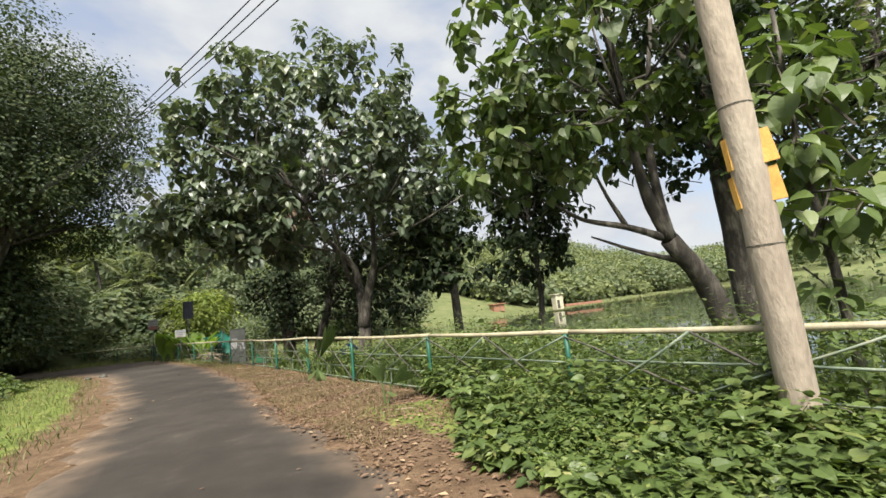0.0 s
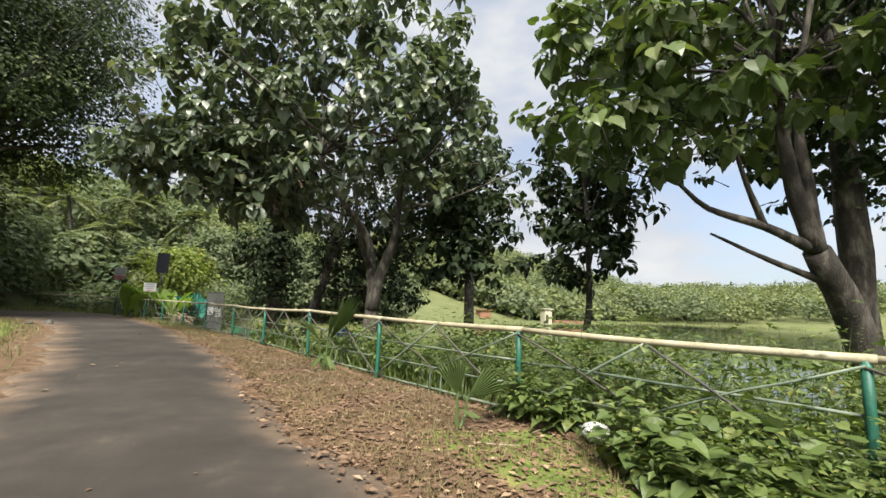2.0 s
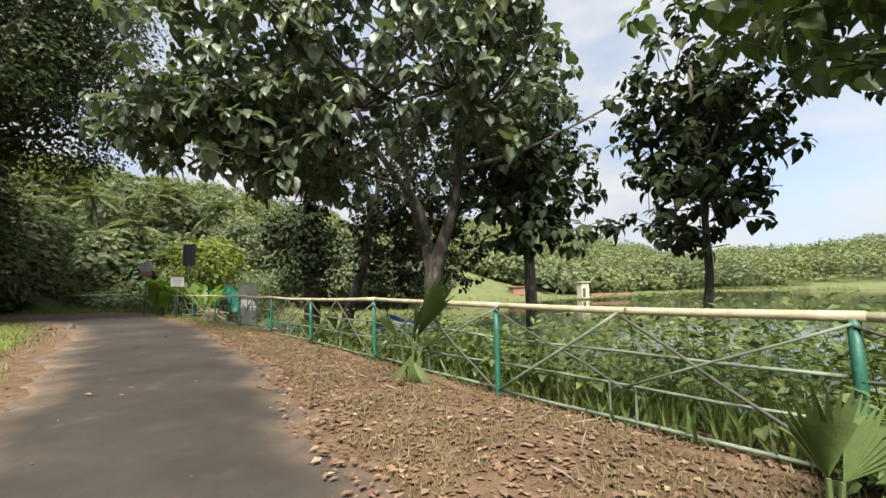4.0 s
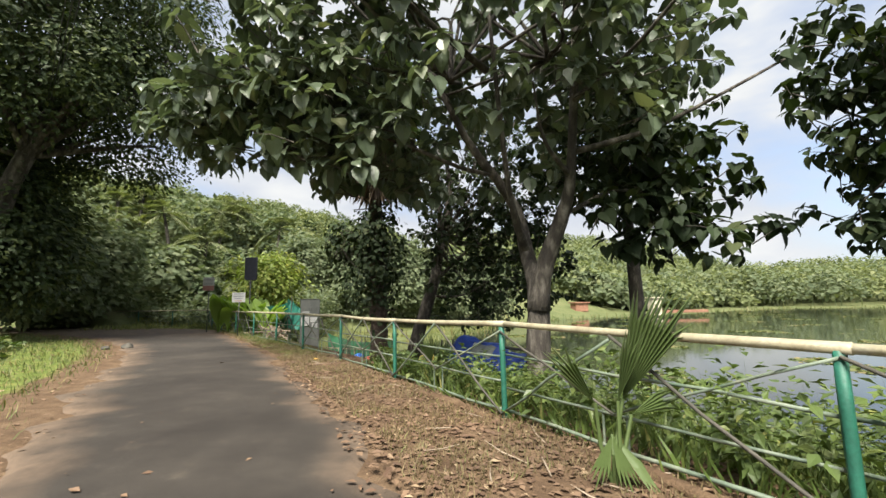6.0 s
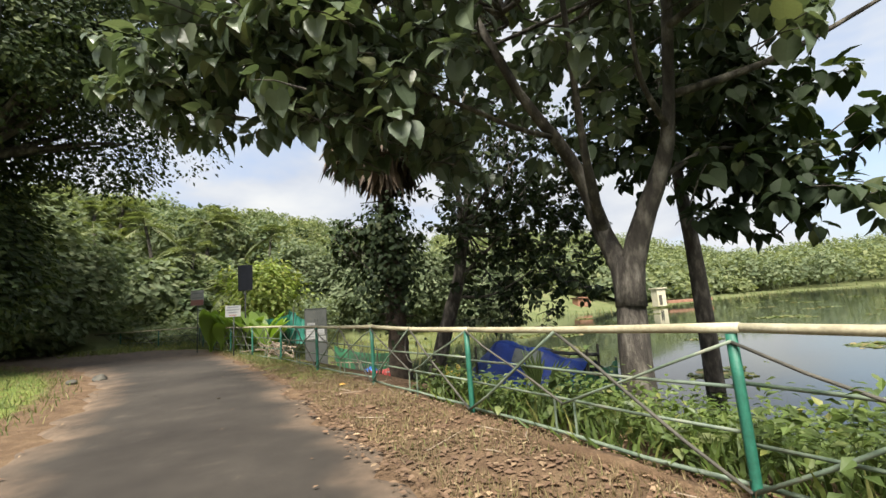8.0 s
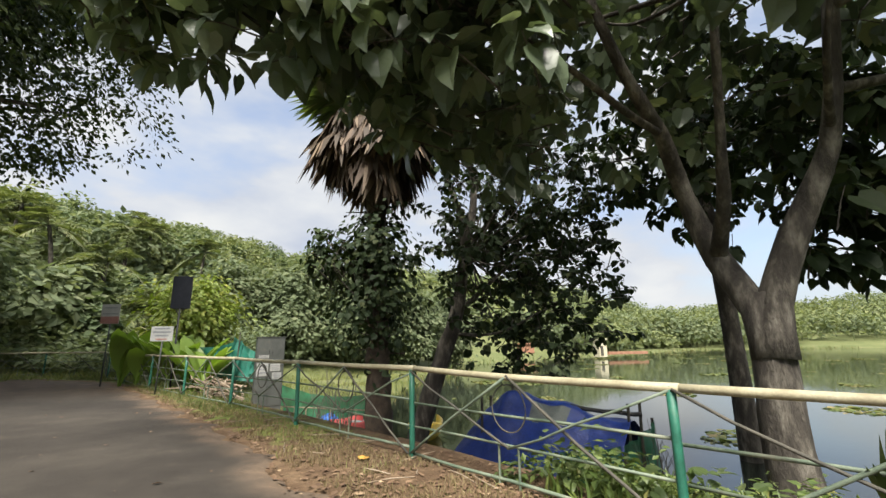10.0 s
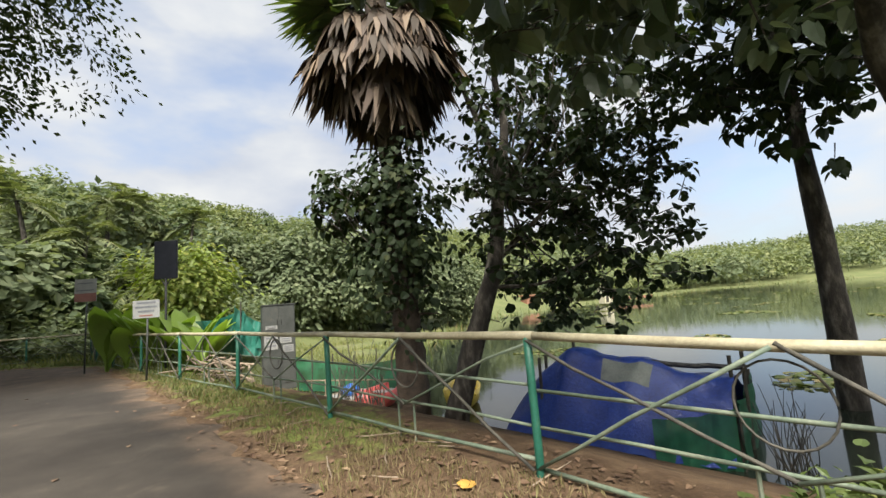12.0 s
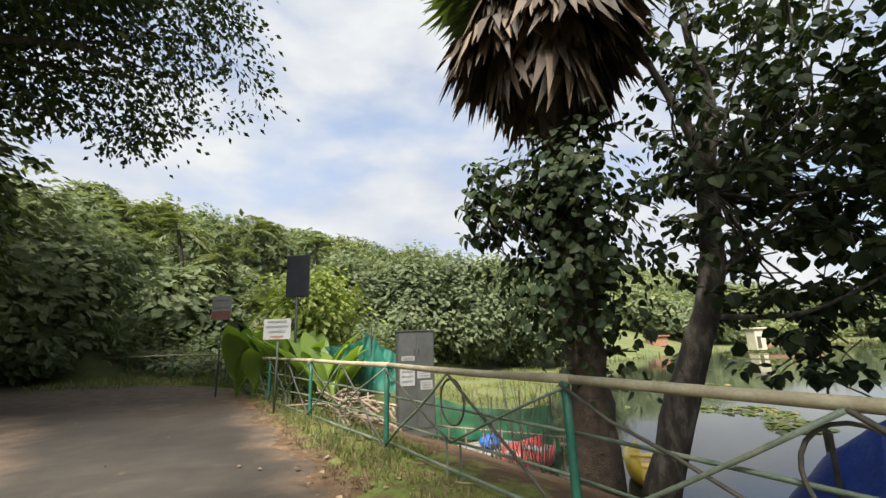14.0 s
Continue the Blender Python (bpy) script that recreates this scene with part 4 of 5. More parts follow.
build_plain_tree("tree", "bright yellow-green feathery tree behind the fence", (-16.4, 43.0), [(-16.4, 43.0, 1.5), (-16.3, 43.0, 3.0)], 0.12, (-16.3, 43.0, 2.7), (2.2, 2.0, 2.6), 300, 20, 0.32, M_LIME, SMALL, 38, 8, 0.4, 0.4, 0.2)


def coconut(place, height, seed, lean=(0.0, 0.0)):
    rng = np.random.default_rng(seed)
    x, y = place
    z0 = gz(x, y) - 0.1
    palm = root("coconut_palm", (x, y, z0), "coconut palm with a slim pale trunk among the hillside trees", "palm", "hillside coconut palms")
    t = np.linspace(0, 1, 10)
    pts = np.stack([x + lean[0] * t**2, y + lean[1] * t**2, z0 + height * t], -1)
    part("trunk", tube(pts, np.linspace(0.2, 0.12, 10), 7), M_BARK, palm, "", True)
    out = []
    for k in range(17):
        a, e = rng.uniform(0, 6.28), radians(rng.uniform(-25, 70))
        d = np.array([math.cos(a) * math.cos(e), math.sin(a) * math.cos(e), math.sin(e)])
        q = np.linspace(0, 1, 14)
        rib = pts[-1] + d * 3.0 * q[:, None] + np.array([0, 0, -1.7]) * (q**2)[:, None]
        out.append(tube(rib, np.linspace(0.04, 0.01, 14), 4))
        side = unit(np.cross(d, (0, 0, 1.0)))
        for sgn in (-1, 1):
            w = sgn * side[None] + 0.5 * d[None] + np.array([0, 0, -0.45]) + 0.1 * rng.normal(size=(26, 3))
            at = np.stack([np.interp(np.linspace(0.1, 1, 26), q, rib[:, i]) for i in range(3)], -1)
            out.append(leaf_mesh(at, w, np.repeat([[0, 0, 1.0]], 26, 0) + 0.2 * rng.normal(size=(26, 3)), 0.85 * np.sin(np.linspace(0.5, 2.9, 26)), (BLADE[0] * np.array([1, 1.3, 1]), BLADE[1])))
    part("fronds", join(out), M_HAZECOCO, palm, "feathery arching fronds")


for k, (x, y, h) in enumerate([(-25.0, 49.6, 6.6), (-21.9, 49.5, 4.6), (-29.5, 52, 7.4), (-35, 52, 7.5), (-20, 56, 6.0), (-38, 60, 8.0), (-28, 62, 8.0), (-44, 57, 8), (-17, 62, 7), (-24, 67, 8), (-33, 69, 8), (-50, 66, 8), (-27.5, 57, 8.4), (-19.5, 52.5, 5.6), (-32, 49, 6.4), (-36, 56.5, 8.2), (-23, 61, 8.6), (-41, 52, 7.4), (-30.5, 65, 9), (-46, 62, 9)]):
    coconut((x, y), h * 0.82, 60 + k, (0.6 * math.sin(k * 2.1), 0.5 * math.cos(k * 1.7)))


def woodland(name, label, spots, seed, leaf, per, mat):
    """Many distant trees as one mass: lumpy crowns of leaf tufts and thin stems."""
    rng = np.random.default_rng(seed)
    places, sizes, ways = [], [], []
    pieces = []
    for x, y, h, r in spots:
        z = gz(x, y)
        n = int(per * (0.6 + 0.8 * rng.random()))
        way = unit(rng.normal(size=(n, 3)))
        way[:, 2] = np.abs(way[:, 2]) * 1.55 - 0.85
        rad = (0.75 + 0.25 * rng.random(n)) * (1 + 0.28 * lump(way * 4 + np.array([x, y, h]), 1.0))
        places.append(np.array([x, y, z + h * 0.58]) + way * rad[:, None] * np.array([r, r, h * 0.48]))
        ways.append(way)
        sizes.append(np.full(n, leaf) * rng.uniform(0.6, 1.4, n))
        pieces.append(tube([(x, y, z - 0.2), (x, y, z + h * 0.6)], [0.16, 0.07], 5))
    p, s = np.concatenate(places), np.concatenate(sizes)
    n = len(p)
    aim = rng.normal(size=(n, 3)) * np.array([1, 1, 0.5]) + np.array([0, 0, -0.35])
    up = np.array([0, 0, 0.7]) + np.concatenate(ways) + 0.3 * rng.normal(size=(n, 3))
    pieces.append(leaf_mesh(p, aim, up, s, SMALL))
    ob = part(name, join(pieces), mat, None, label)
    return tagged(ob, "", "woodland", "", "stuff")


rng = np.random.default_rng(41)
spots = []
for k in range(900):
    x, y = rng.uniform(-80, -12), rng.uniform(44, 118)
    u = -0.75 * x + 0.66 * y
    if u < 47 or from_line(np.array(x), np.array(y), FENCE) < 3 and x > -36 or -from_line(np.array(x), np.array(y), ROAD_L) > 6 and y < 46:
        continue
    h = rng.uniform(3.0, 5.0) if u < 60 else rng.uniform(4.5, 9.0)
    spots.append((x, y, h, 0.3 + h * 0.42))
for k, (mat, label) in enumerate(((M_HAZEWOOD, "dense green mixed woodland covering the hillside"), (M_HAZEWOODLT, "light yellow-green trees among the hillside woods"), (M_HAZEWOODDK, "deep green trees among the hillside woods"))):
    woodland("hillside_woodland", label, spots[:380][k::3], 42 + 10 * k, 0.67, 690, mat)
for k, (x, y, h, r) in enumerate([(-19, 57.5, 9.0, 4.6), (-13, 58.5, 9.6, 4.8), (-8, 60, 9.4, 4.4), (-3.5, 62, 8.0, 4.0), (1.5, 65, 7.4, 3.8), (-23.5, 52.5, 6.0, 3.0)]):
    build_plain_tree("tree", "rounded leafy tree at the meadow edge", (x, y), [(x, y, 1.0), (x, y, 3.0)], 0.2, (x, y, -1.0 + h * 0.55), (r, r * 0.85, h * 0.5), 470, 26, 0.48, M_HAZEWOOD, SMALL, 80 + k, 4, 0.5, 0.3, 0.5, None, "meadow edge trees")
spots = []
for k in range(2600):
    away, az = 95 + 250 * rng.random() ** 1.5, radians(rng.uniform(-14, 80))
    x, y = away * math.sin(az), 20 + away * math.cos(az)
    g = float(shore_gap(np.array(x), np.array(y)))
    if g < 8 + 12 * rng.random() or -0.75 * x + 0.66 * y > 60 and x < 0:
        continue
    h = rng.uniform(4, 10) if away < 150 else rng.uniform(7, 15)
    spots.append((x, y, h, h * rng.uniform(0.55, 0.8)))
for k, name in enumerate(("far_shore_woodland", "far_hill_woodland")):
    woodland(name, "green trees along the far lake shore, haze put into their colour", spots[:1300][k::2], 43 + k, 1.5, 140, (M_HAZEWOOD, M_HAZEWOODLT)[k])


# ---- things by the fence and on the shore ----
def along(a, s):
    """A place beside the fence: a counts posts from the first, s metres to the lake side."""
    a, s = np.asarray(a, float), np.asarray(s, float)
    P = np.array(POSTS)
    k = np.clip(np.floor(a).astype(int), 0, len(P) - 2)
    d = P[k + 1] - P[k]
    n = unit(np.stack([d[..., 1], -d[..., 0]], -1))
    return P[k] + d * (a - k)[..., None] + n * s[..., None]


def build_leaning_pole():
    rng = np.random.default_rng(5)
    pole = root("utility_pole", (2.86, 7.42, gz(2.86, 7.42) - 0.2), "leaning weathered concrete utility pole above the weeds", "utility pole")
    a, b = np.array([2.86, 7.42, -0.3]), np.array([2.16, 6.8, 8.2])
    t = np.linspace(0, 1, 26)[:, None]
    part("shaft", tube(a + (b - a) * t, np.linspace(0.155, 0.115, 26), 12, 0.015, rng), M_POLE, pole, "", True)
    for h in (0.245, 0.395):
        c = a + (b - a) * h
        part("band", tube([c - (0, 0, 0.006), c + (0, 0, 0.006)], 0.155 - 0.04 * h + 0.003, 12), M_DKWOOD, pole)
    part("cross_arm", tube([b + (-0.7, 0.3, -0.5), b + (0.7, -0.3, -0.5)], 0.04, 8), M_DKWOOD, pole)
    for h, k, tilt in ((0.347, 1, 8), (0.307, 1, 6), (0.345, -1, 4), (0.303, -1, 7)):
        c = a + (b - a) * h
        way = unit(np.array([0.75, -0.66, 0]))
        face = unit(np.array([-0.66, -0.75, 0]))
        c = c + way * (0.135 if k > 0 else -0.14) + face * 0.05
        bm = box(0, 0, 0, 0.17 if k > 0 else 0.07, 0.012, 0.31, 0, 0.004)
        turn = math.degrees(math.atan2(way[1], way[0])) + (18 if k > 0 else -55)
        bmesh.ops.transform(bm, matrix=Matrix.Translation(c) @ pose(0, 0, 0, 0, -tilt, turn), verts=bm.verts)
        part("sign_plate", bm, M_YELLOW, pole, "small faded yellow sign board")


def build_wires():
    top = np.array([2.16, 6.8, 7.7])
    for k in range(3):
        off = np.array([-0.6 + 0.6 * k, 0.3 - 0.3 * k, 0])
        a, b = top + off, np.array([-19.2, 28.0, 9.2]) + 0.3 * off
        t = np.linspace(0, 1, 24)[:, None]
        pts = a + (b - a) * t + np.array([0, 0, -0.7]) * (4 * t * (1 - t))
        w = part("overhead_wire", tube(pts, 0.012, 5), M_BLACK, None, "thin black overhead wire crossing the sky")
        tagged(w, "", "wire", "overhead wires")


def build_display():
    x, y = -12.9, 32.3
    d = root("solar_panel", (x, y, gz(x, y)), "dark solar panel on a slim black post", "solar panel")
    part("mast", tube([(x, y, -0.3), (x, y, 2.6)], 0.032, 8), M_BLACK, d, "", True)
    for sx in (-0.16, 0.16):
        part("bracket", tube([(x, y, 2.28), (x + sx, y - sx * 0.2, 2.56)], 0.016, 6), M_BLACK, d)
    part("panel", box(x, y - 0.02, 3.05, 0.60, 0.03, 1.06, -6, 0.006), M_PANEL, d)
    part("frame", box(x, y + 0.015, 3.05, 0.63, 0.03, 1.09, -6, 0.006), M_STEEL, d)


def build_sign(x, y, z, w, h, turn, colours, label, z0=None):
    s = root("sign", (x, y, gz(x, y)), label, "sign")
    part("post", tube([(x, y, gz(x, y) - 0.2), (x + 0.02, y, z + h / 2)], 0.022, 7), M_STEEL, s, "", True)
    part("plate", box(x, y - 0.035, z, w, 0.014, h, turn, 0.003), M_PAPER, s)
    rows = len(colours)
    for k, (mat, width, tall) in enumerate(colours):
        zz = z + h * (0.5 - (k + 0.6) / (rows + 0.2))
        part("lettering", box(x, y - 0.047, zz, w * width, 0.004, h * tall, turn), mat, s)


def build_cabinet():
    cx, cy, turn = -9.86, 31.75, 21.0
    z0 = gz(cx, cy) - 0.02
    c = root("notice_cabinet", (cx, cy, z0), "tall grey steel notice cabinet with pasted white papers", "cabinet")
    H = 1.55 - z0
    part("body", box(cx, cy, z0 + H / 2, 0.84, 0.32, H, turn, 0.012), M_STEEL, c)
    R = Matrix.Rotation(radians(turn), 3, "Z")

    def front(dx, z, w, h, out):
        o = R @ Vector((dx, -0.16 - out, 0))
        return box(cx + o.x, cy + o.y, z, w, 0.012, h, turn, 0.003)

    for dx in (-0.205, 0.205):
        for zc, hh in ((z0 + H * 0.80, H * 0.36), (z0 + H * 0.33, H * 0.50)):
            door = part("door", front(dx, zc, 0.39, hh, 0.008), M_STEEL, c)
            part("handle", front(dx * 0.25, zc, 0.02, 0.12, 0.022), M_BLACK, door)
    for dx, z, w, h in ((-0.22, 0.56, 0.34, 0.40), (0.16, 0.62, 0.30, 0.22), (0.22, 0.36, 0.28, 0.2), (-0.2, 0.95, 0.3, 0.1)):
        sheet = part("paper", front(dx, z, w, h, 0.018), M_OLDPAPER, c, "weathered white paper")
        for k in range(3):
            part("lettering", front(dx, z + h * (0.28 - 0.26 * k), w * 0.75, h * 0.08, 0.026), M_INK, sheet)
    part("top_cap", box(cx, cy, 1.56, 0.88, 0.36, 0.03, turn, 0.006), M_STEEL, c)


def ruffled(corners, nu, nv, rng, amp, sag=0.0):
    """A hanging cloth between four corners, with folds."""
    a, b, c, d = [np.array(p, float) for p in corners]
    u, v = np.meshgrid(np.linspace(0, 1, nu), np.linspace(0, 1, nv))
    p = (a * (1 - u)[..., None] + b * u[..., None]) * (1 - v)[..., None] + (d * (1 - u)[..., None] + c * u[..., None]) * v[..., None]
    n = unit(np.cross(b - a, d - a))
    ph = rng.uniform(0, 6, 4)
    f = amp * (np.sin(u * 17 + ph[0] + 2 * v) + 0.6 * np.sin(u * 31 + ph[1]) + 0.5 * np.sin(v * 9 + u * 6 + ph[2]))
    p = p + f[..., None] * n + np.array([0, 0, -sag]) * (4 * u * (1 - u) * (1 - v))[..., None]
    i = np.arange(nu * nv).reshape(nv, nu)
    return p.reshape(-1, 3), np.stack([i[:-1, :-1], i[:-1, 1:], i[1:, 1:], i[1:, :-1]], -1).reshape(-1, 4).tolist()


def build_net():
    rng = np.random.default_rng(6)
    n = root("shade_net", (-12.2, 33.4, gz(-12.2, 33.4)), "teal green shade net draped on stakes behind the fence", "net")
    part("net_cloth", ruffled([(-13.3, 33.4, 1.45), (-11.1, 32.9, 1.50), (-10.5, 32.9, 0.35), (-12.8, 33.2, 0.2)], 40, 18, rng, 0.05, 0.22), M_NET, n, "", True)
    part("net_cloth", ruffled([(-11.3, 32.9, 1.62), (-10.3, 33.2, 0.95), (-10.4, 33.0, 0.05), (-11.4, 32.8, 0.2)], 24, 16, rng, 0.05, 0.1), M_NET, n, "", True)
    for x, y, z in ((-13.3, 33.4, 1.5), (-11.15, 32.9, 1.75), (-10.4, 33.1, 1.0)):
        part("stake", tube([(x, y, gz(x, y) - 0.2), (x + 0.03, y, z)], 0.02, 6), M_DKWOOD, n)
    m = root("pen_net", (-8.0, 36.0, gz(-8.0, 36.0)), "dark green net fencing a floating pen at the shore", "net")
    part("net_cloth", ruffled([(-10.4, 37.0, -0.35), (-6.4, 34.4, -0.55), (-6.2, 34.2, -1.7), (-10.2, 36.8, -1.7)], 50, 12, rng, 0.05, 0.3), M_NETDK, m, "", True)
    for t in np.linspace(0, 1, 6):
        x, y = -10.4 + 4.0 * t, 37.0 - 2.6 * t
        part("stake", tube([(x, y, -2.4), (x + 0.04, y, -0.3 + 0.15 * math.sin(t * 9))], 0.025, 6), M_DKWOOD, m)


def build_tarp():
    rng = np.random.default_rng(7)
    A, B = np.array([-4.75, 28.3]), np.array([-1.75, 25.5])
    back = np.array([2.0, 1.5])
    t = root("tarpaulin_shelter", (A[0], A[1], -1.6), "blue tarpaulin slung over a low shelter at the water edge", "shelter")
    nu, nv = 60, 36
    u, v = np.meshgrid(np.linspace(0, 1, nu), np.linspace(0, 1, nv))
    xy = A + (B - A) * u[..., None] + back * v[..., None]
    ridge = np.interp(u, [0, 0.12, 0.28, 0.5, 0.62, 0.8, 1.0], [-1.05, -0.45, 0.06, -0.16, -0.14, -0.42, -0.46])
    w = 1 - np.abs(v - 0.45) / np.where(v < 0.45, 0.45, 0.55)
    shape = np.clip(1.12 * w**0.75, 0, 1)
    z = -1.72 + (ridge + 1.72) * shape
    p = np.stack([xy[..., 0], xy[..., 1], z], -1)
    z = z + 0.05 * np.sin(u * 26 + 3 * v) * shape * (1 - shape) * 2 + 0.035 * lump(p, 0.16) + 0.05 * lump(p, 0.4) * (1 - shape)
    z = z + 0.035 * np.abs(np.sin(8 * u + 13 * v + 0.6 * np.sin(9 * v))) * shape + 0.025 * np.abs(np.sin(21 * u - 6 * v)) * (1 - 0.5 * shape)
    p[..., 2] = z
    p[..., 0] += 0.05 * lump(p + 5, 0.25)
    i = np.arange(nu * nv).reshape(nv, nu)
    f = np.stack([i[:-1, :-1], i[:-1, 1:], i[1:, 1:], i[1:, :-1]], -1).reshape(-1, 4).tolist()
    part("tarpaulin", (p.reshape(-1, 3), f), M_TARP, t, "", True)
    k0, k1, j0, j1 = 27, 41, 9, 14
    q = p[j0:j1, k0:k1].copy()
    q[..., 2] += 0.012
    i = np.arange(q.shape[0] * q.shape[1]).reshape(q.shape[:2])
    part("patch", (q.reshape(-1, 3), np.stack([i[:-1, :-1], i[:-1, 1:], i[1:, 1:], i[1:, :-1]], -1).reshape(-1, 4).tolist()), M_PATCH, t, "faded translucent grey patch", True)
    q = p[3:6, 44:52].copy()
    q[..., 2] += 0.014
    i = np.arange(q.shape[0] * q.shape[1]).reshape(q.shape[:2])
    part("patch", (q.reshape(-1, 3), np.stack([i[:-1, :-1], i[:-1, 1:], i[1:, 1:], i[1:, :-1]], -1).reshape(-1, 4).tolist()), M_PAPER, t, "pale torn patch", True)
    for a, b, top in ((0.28, 0.45, 0.3), (0.16, 0.2, -0.05), (0.1, 0.5, -0.1), (0.98, 0.4, -0.05), (1.02, 0.5, 0.0), (1.02, 0.05, -0.9), (1.0, 0.9, -0.5)):
        x, y = A + (B - A) * a + back * b
        part("stake", tube([(x, y, -2.0), (x + 0.05, y, top)], 0.035, 7), M_DKWOOD, t)
    c, d = B + back * 0.02 + (B - A) * 0.02, B + back * 0.9 + (B - A) * 0.02
    e = A + (B - A) * 0.72 - back * 0.02
    part("side_net", ruffled([(*c, -0.75), (*d, -0.55), (*d, -1.75), (*c, -1.75)], 24, 12, rng, 0.04, 0.1), M_NETDK, t, "dark green side net", True)
    part("side_net", ruffled([(*e, -1.0), (*c, -0.75), (*c, -1.75), (*e, -1.75)], 20, 10, rng, 0.03, 0.05), M_NETDK, t, "dark green side net", True)
    q = np.linspace(0, 1, 9)[:, None]
    a3, b3 = np.array([*(A + (B - A) * 0.66 + back * 0.45), -0.2]), np.array([*(A + (B - A) * 1.04 + back * 0.5), -0.3])
    part("ridge_pole", tube(a3 + (b3 - a3) * q + 0.02 * rng.normal(size=(9, 3)), 0.05, 7), M_BLACK, t)


def build_boat(x, y, turn, mat, length, label, name="boat"):
    b = root(name, (x, y, WATER_Z), label, "boat")
    bm = bmesh.new()
    rings = []
    for k, s in enumerate(np.linspace(-1, 1, 9)):
        w = 0.55 * (1 - 0.55 * abs(s) ** 3)
        zk = 0.12 * abs(s) ** 2
        rings.append([bm.verts.new((s * length / 2, yy * w, zz)) for yy, zz in ((-1, 0.42 + zk), (-0.85, 0.05 + zk), (-0.5, -0.12 + zk), (0.5, -0.12 + zk), (0.85, 0.05 + zk), (1, 0.42 + zk), (0.82, 0.40 + zk), (0.6, 0.1), (-0.6, 0.1), (-0.82, 0.40 + zk))])
    for r0, r1 in zip(rings, rings[1:]):
        for j in range(10):
            bm.faces.new((r0[j], r0[(j + 1) % 10], r1[(j + 1) % 10], r1[j]))
    bm.faces.new(rings[0][::-1])
    bm.faces.new(rings[-1])
    bmesh.ops.transform(bm, matrix=Matrix.Translation((x, y, WATER_Z + 0.05)) @ pose(0, 0, 0, 0, 0, turn), verts=bm.verts)
    part("hull", bm, mat, b, "", True)
    R = Matrix.Rotation(radians(turn), 3, "Z")
    for s in (-0.25, 0.25):
        o = R @ Vector((s * length, 0, 0))
        part("seat", box(x + o.x, y + o.y, WATER_Z + 0.36, 0.3, 0.92, 0.05, turn, 0.01), M_PAPER if mat is not M_BOATY else M_BOATY, b)


def fan_leaf(hub, way, up, reach, spread, strips, rng, split=0.55, fold=0.12):
    """A pleated fan leaf: joined near the hub, its rays free at the tips."""
    way, side = unit(np.array(way, float)), None
    side = unit(np.cross(way, np.array(up, float)))
    face = np.cross(side, way)
    ang = np.linspace(-spread, spread, 2 * strips + 1)
    v, f = [np.array(hub, float)], []
    for k, a in enumerate(ang):
        d = math.cos(a) * way + math.sin(a) * side
        zig = fold * reach * (0.5 if k % 2 else -0.5)
        v.append(hub + d * reach * split + face * zig * split)
    tips = []
    for k in range(strips):
        a = ang[2 * k + 1] + 0.03 * rng.normal()
        d = math.cos(a) * way + math.sin(a) * side
        L = reach * (1 - 0.25 * (abs(a) / spread) ** 2) * rng.uniform(0.92, 1.05)
        v.append(hub + d * L + np.array([0, 0, -0.10 * reach * rng.random()]))
        b = 1 + 2 * k
        f += [(0, b, b + 1), (0, b + 1, b + 2), (b, len(v) - 1, b + 1), (b + 1, len(v) - 1, b + 2)]
    return np.array(v), f


def build_low_fans():
    rng = np.random.default_rng(8)
    for x, y, scale, leaves in ((-2.6, 15.45, 1.0, [((0.5, -0.05, 1.0), 1.05, 0.30, 12), ((-0.7, -0.2, 0.9), 0.6, 0.22, 6), ((-0.5, -0.5, -0.6), 0.42, 0.22, 5), ((0.5, -0.4, -0.7), 0.45, 0.25, 5), ((0.1, -0.6, -0.8), 0.4, 0.25, 5), ((0.2, -0.3, 1.0), 0.62, 0.18, 6), ((0.9, 0.1, 0.35), 0.45, 0.25, 5)]),
                                (-0.86, 11.5, 0.62, [((-0.25, -0.2, 1.0), 0.8, 0.55, 12), ((0.9, 0.2, 0.55), 0.95, 0.42, 10), ((0.5, -0.6, -0.1), 0.5, 0.2, 5)]),
                                (-4.0, 19.1, 0.6, [((-0.2, -0.3, 1.0), 0.9, 0.4, 8), ((0.5, -0.3, 0.8), 0.8, 0.3, 7)])):
        z = gz(x, y)
        plant = root("fan_palm_seedling", (x, y, z), "young fan palm with pleated green leaves beside the fence", "palm", "young fan palms")
        for k, (way, reach, spread, strips) in enumerate(leaves):
            hub = np.array([x, y, z + 0.42 * scale]) + 0.18 * scale * np.array(way) if way[2] > 0.3 else np.array([x, y, z + 0.35 * scale])
            part("stalk", tube([(x, y, z - 0.05), tuple((np.array([x, y, z]) + hub) / 2 + 0.02 * rng.normal(size=3)), tuple(hub)], [0.022, 0.016, 0.012], 6), M_PALM, plant)
            up = np.array([-0.3, -1.0, 0.3]) if way[2] > 0.3 else np.array([0, 0, 1.0])
            part("fan_leaf", fan_leaf(hub, way, up, reach * scale * 1.05, spread, strips, rng), M_PALM, plant)


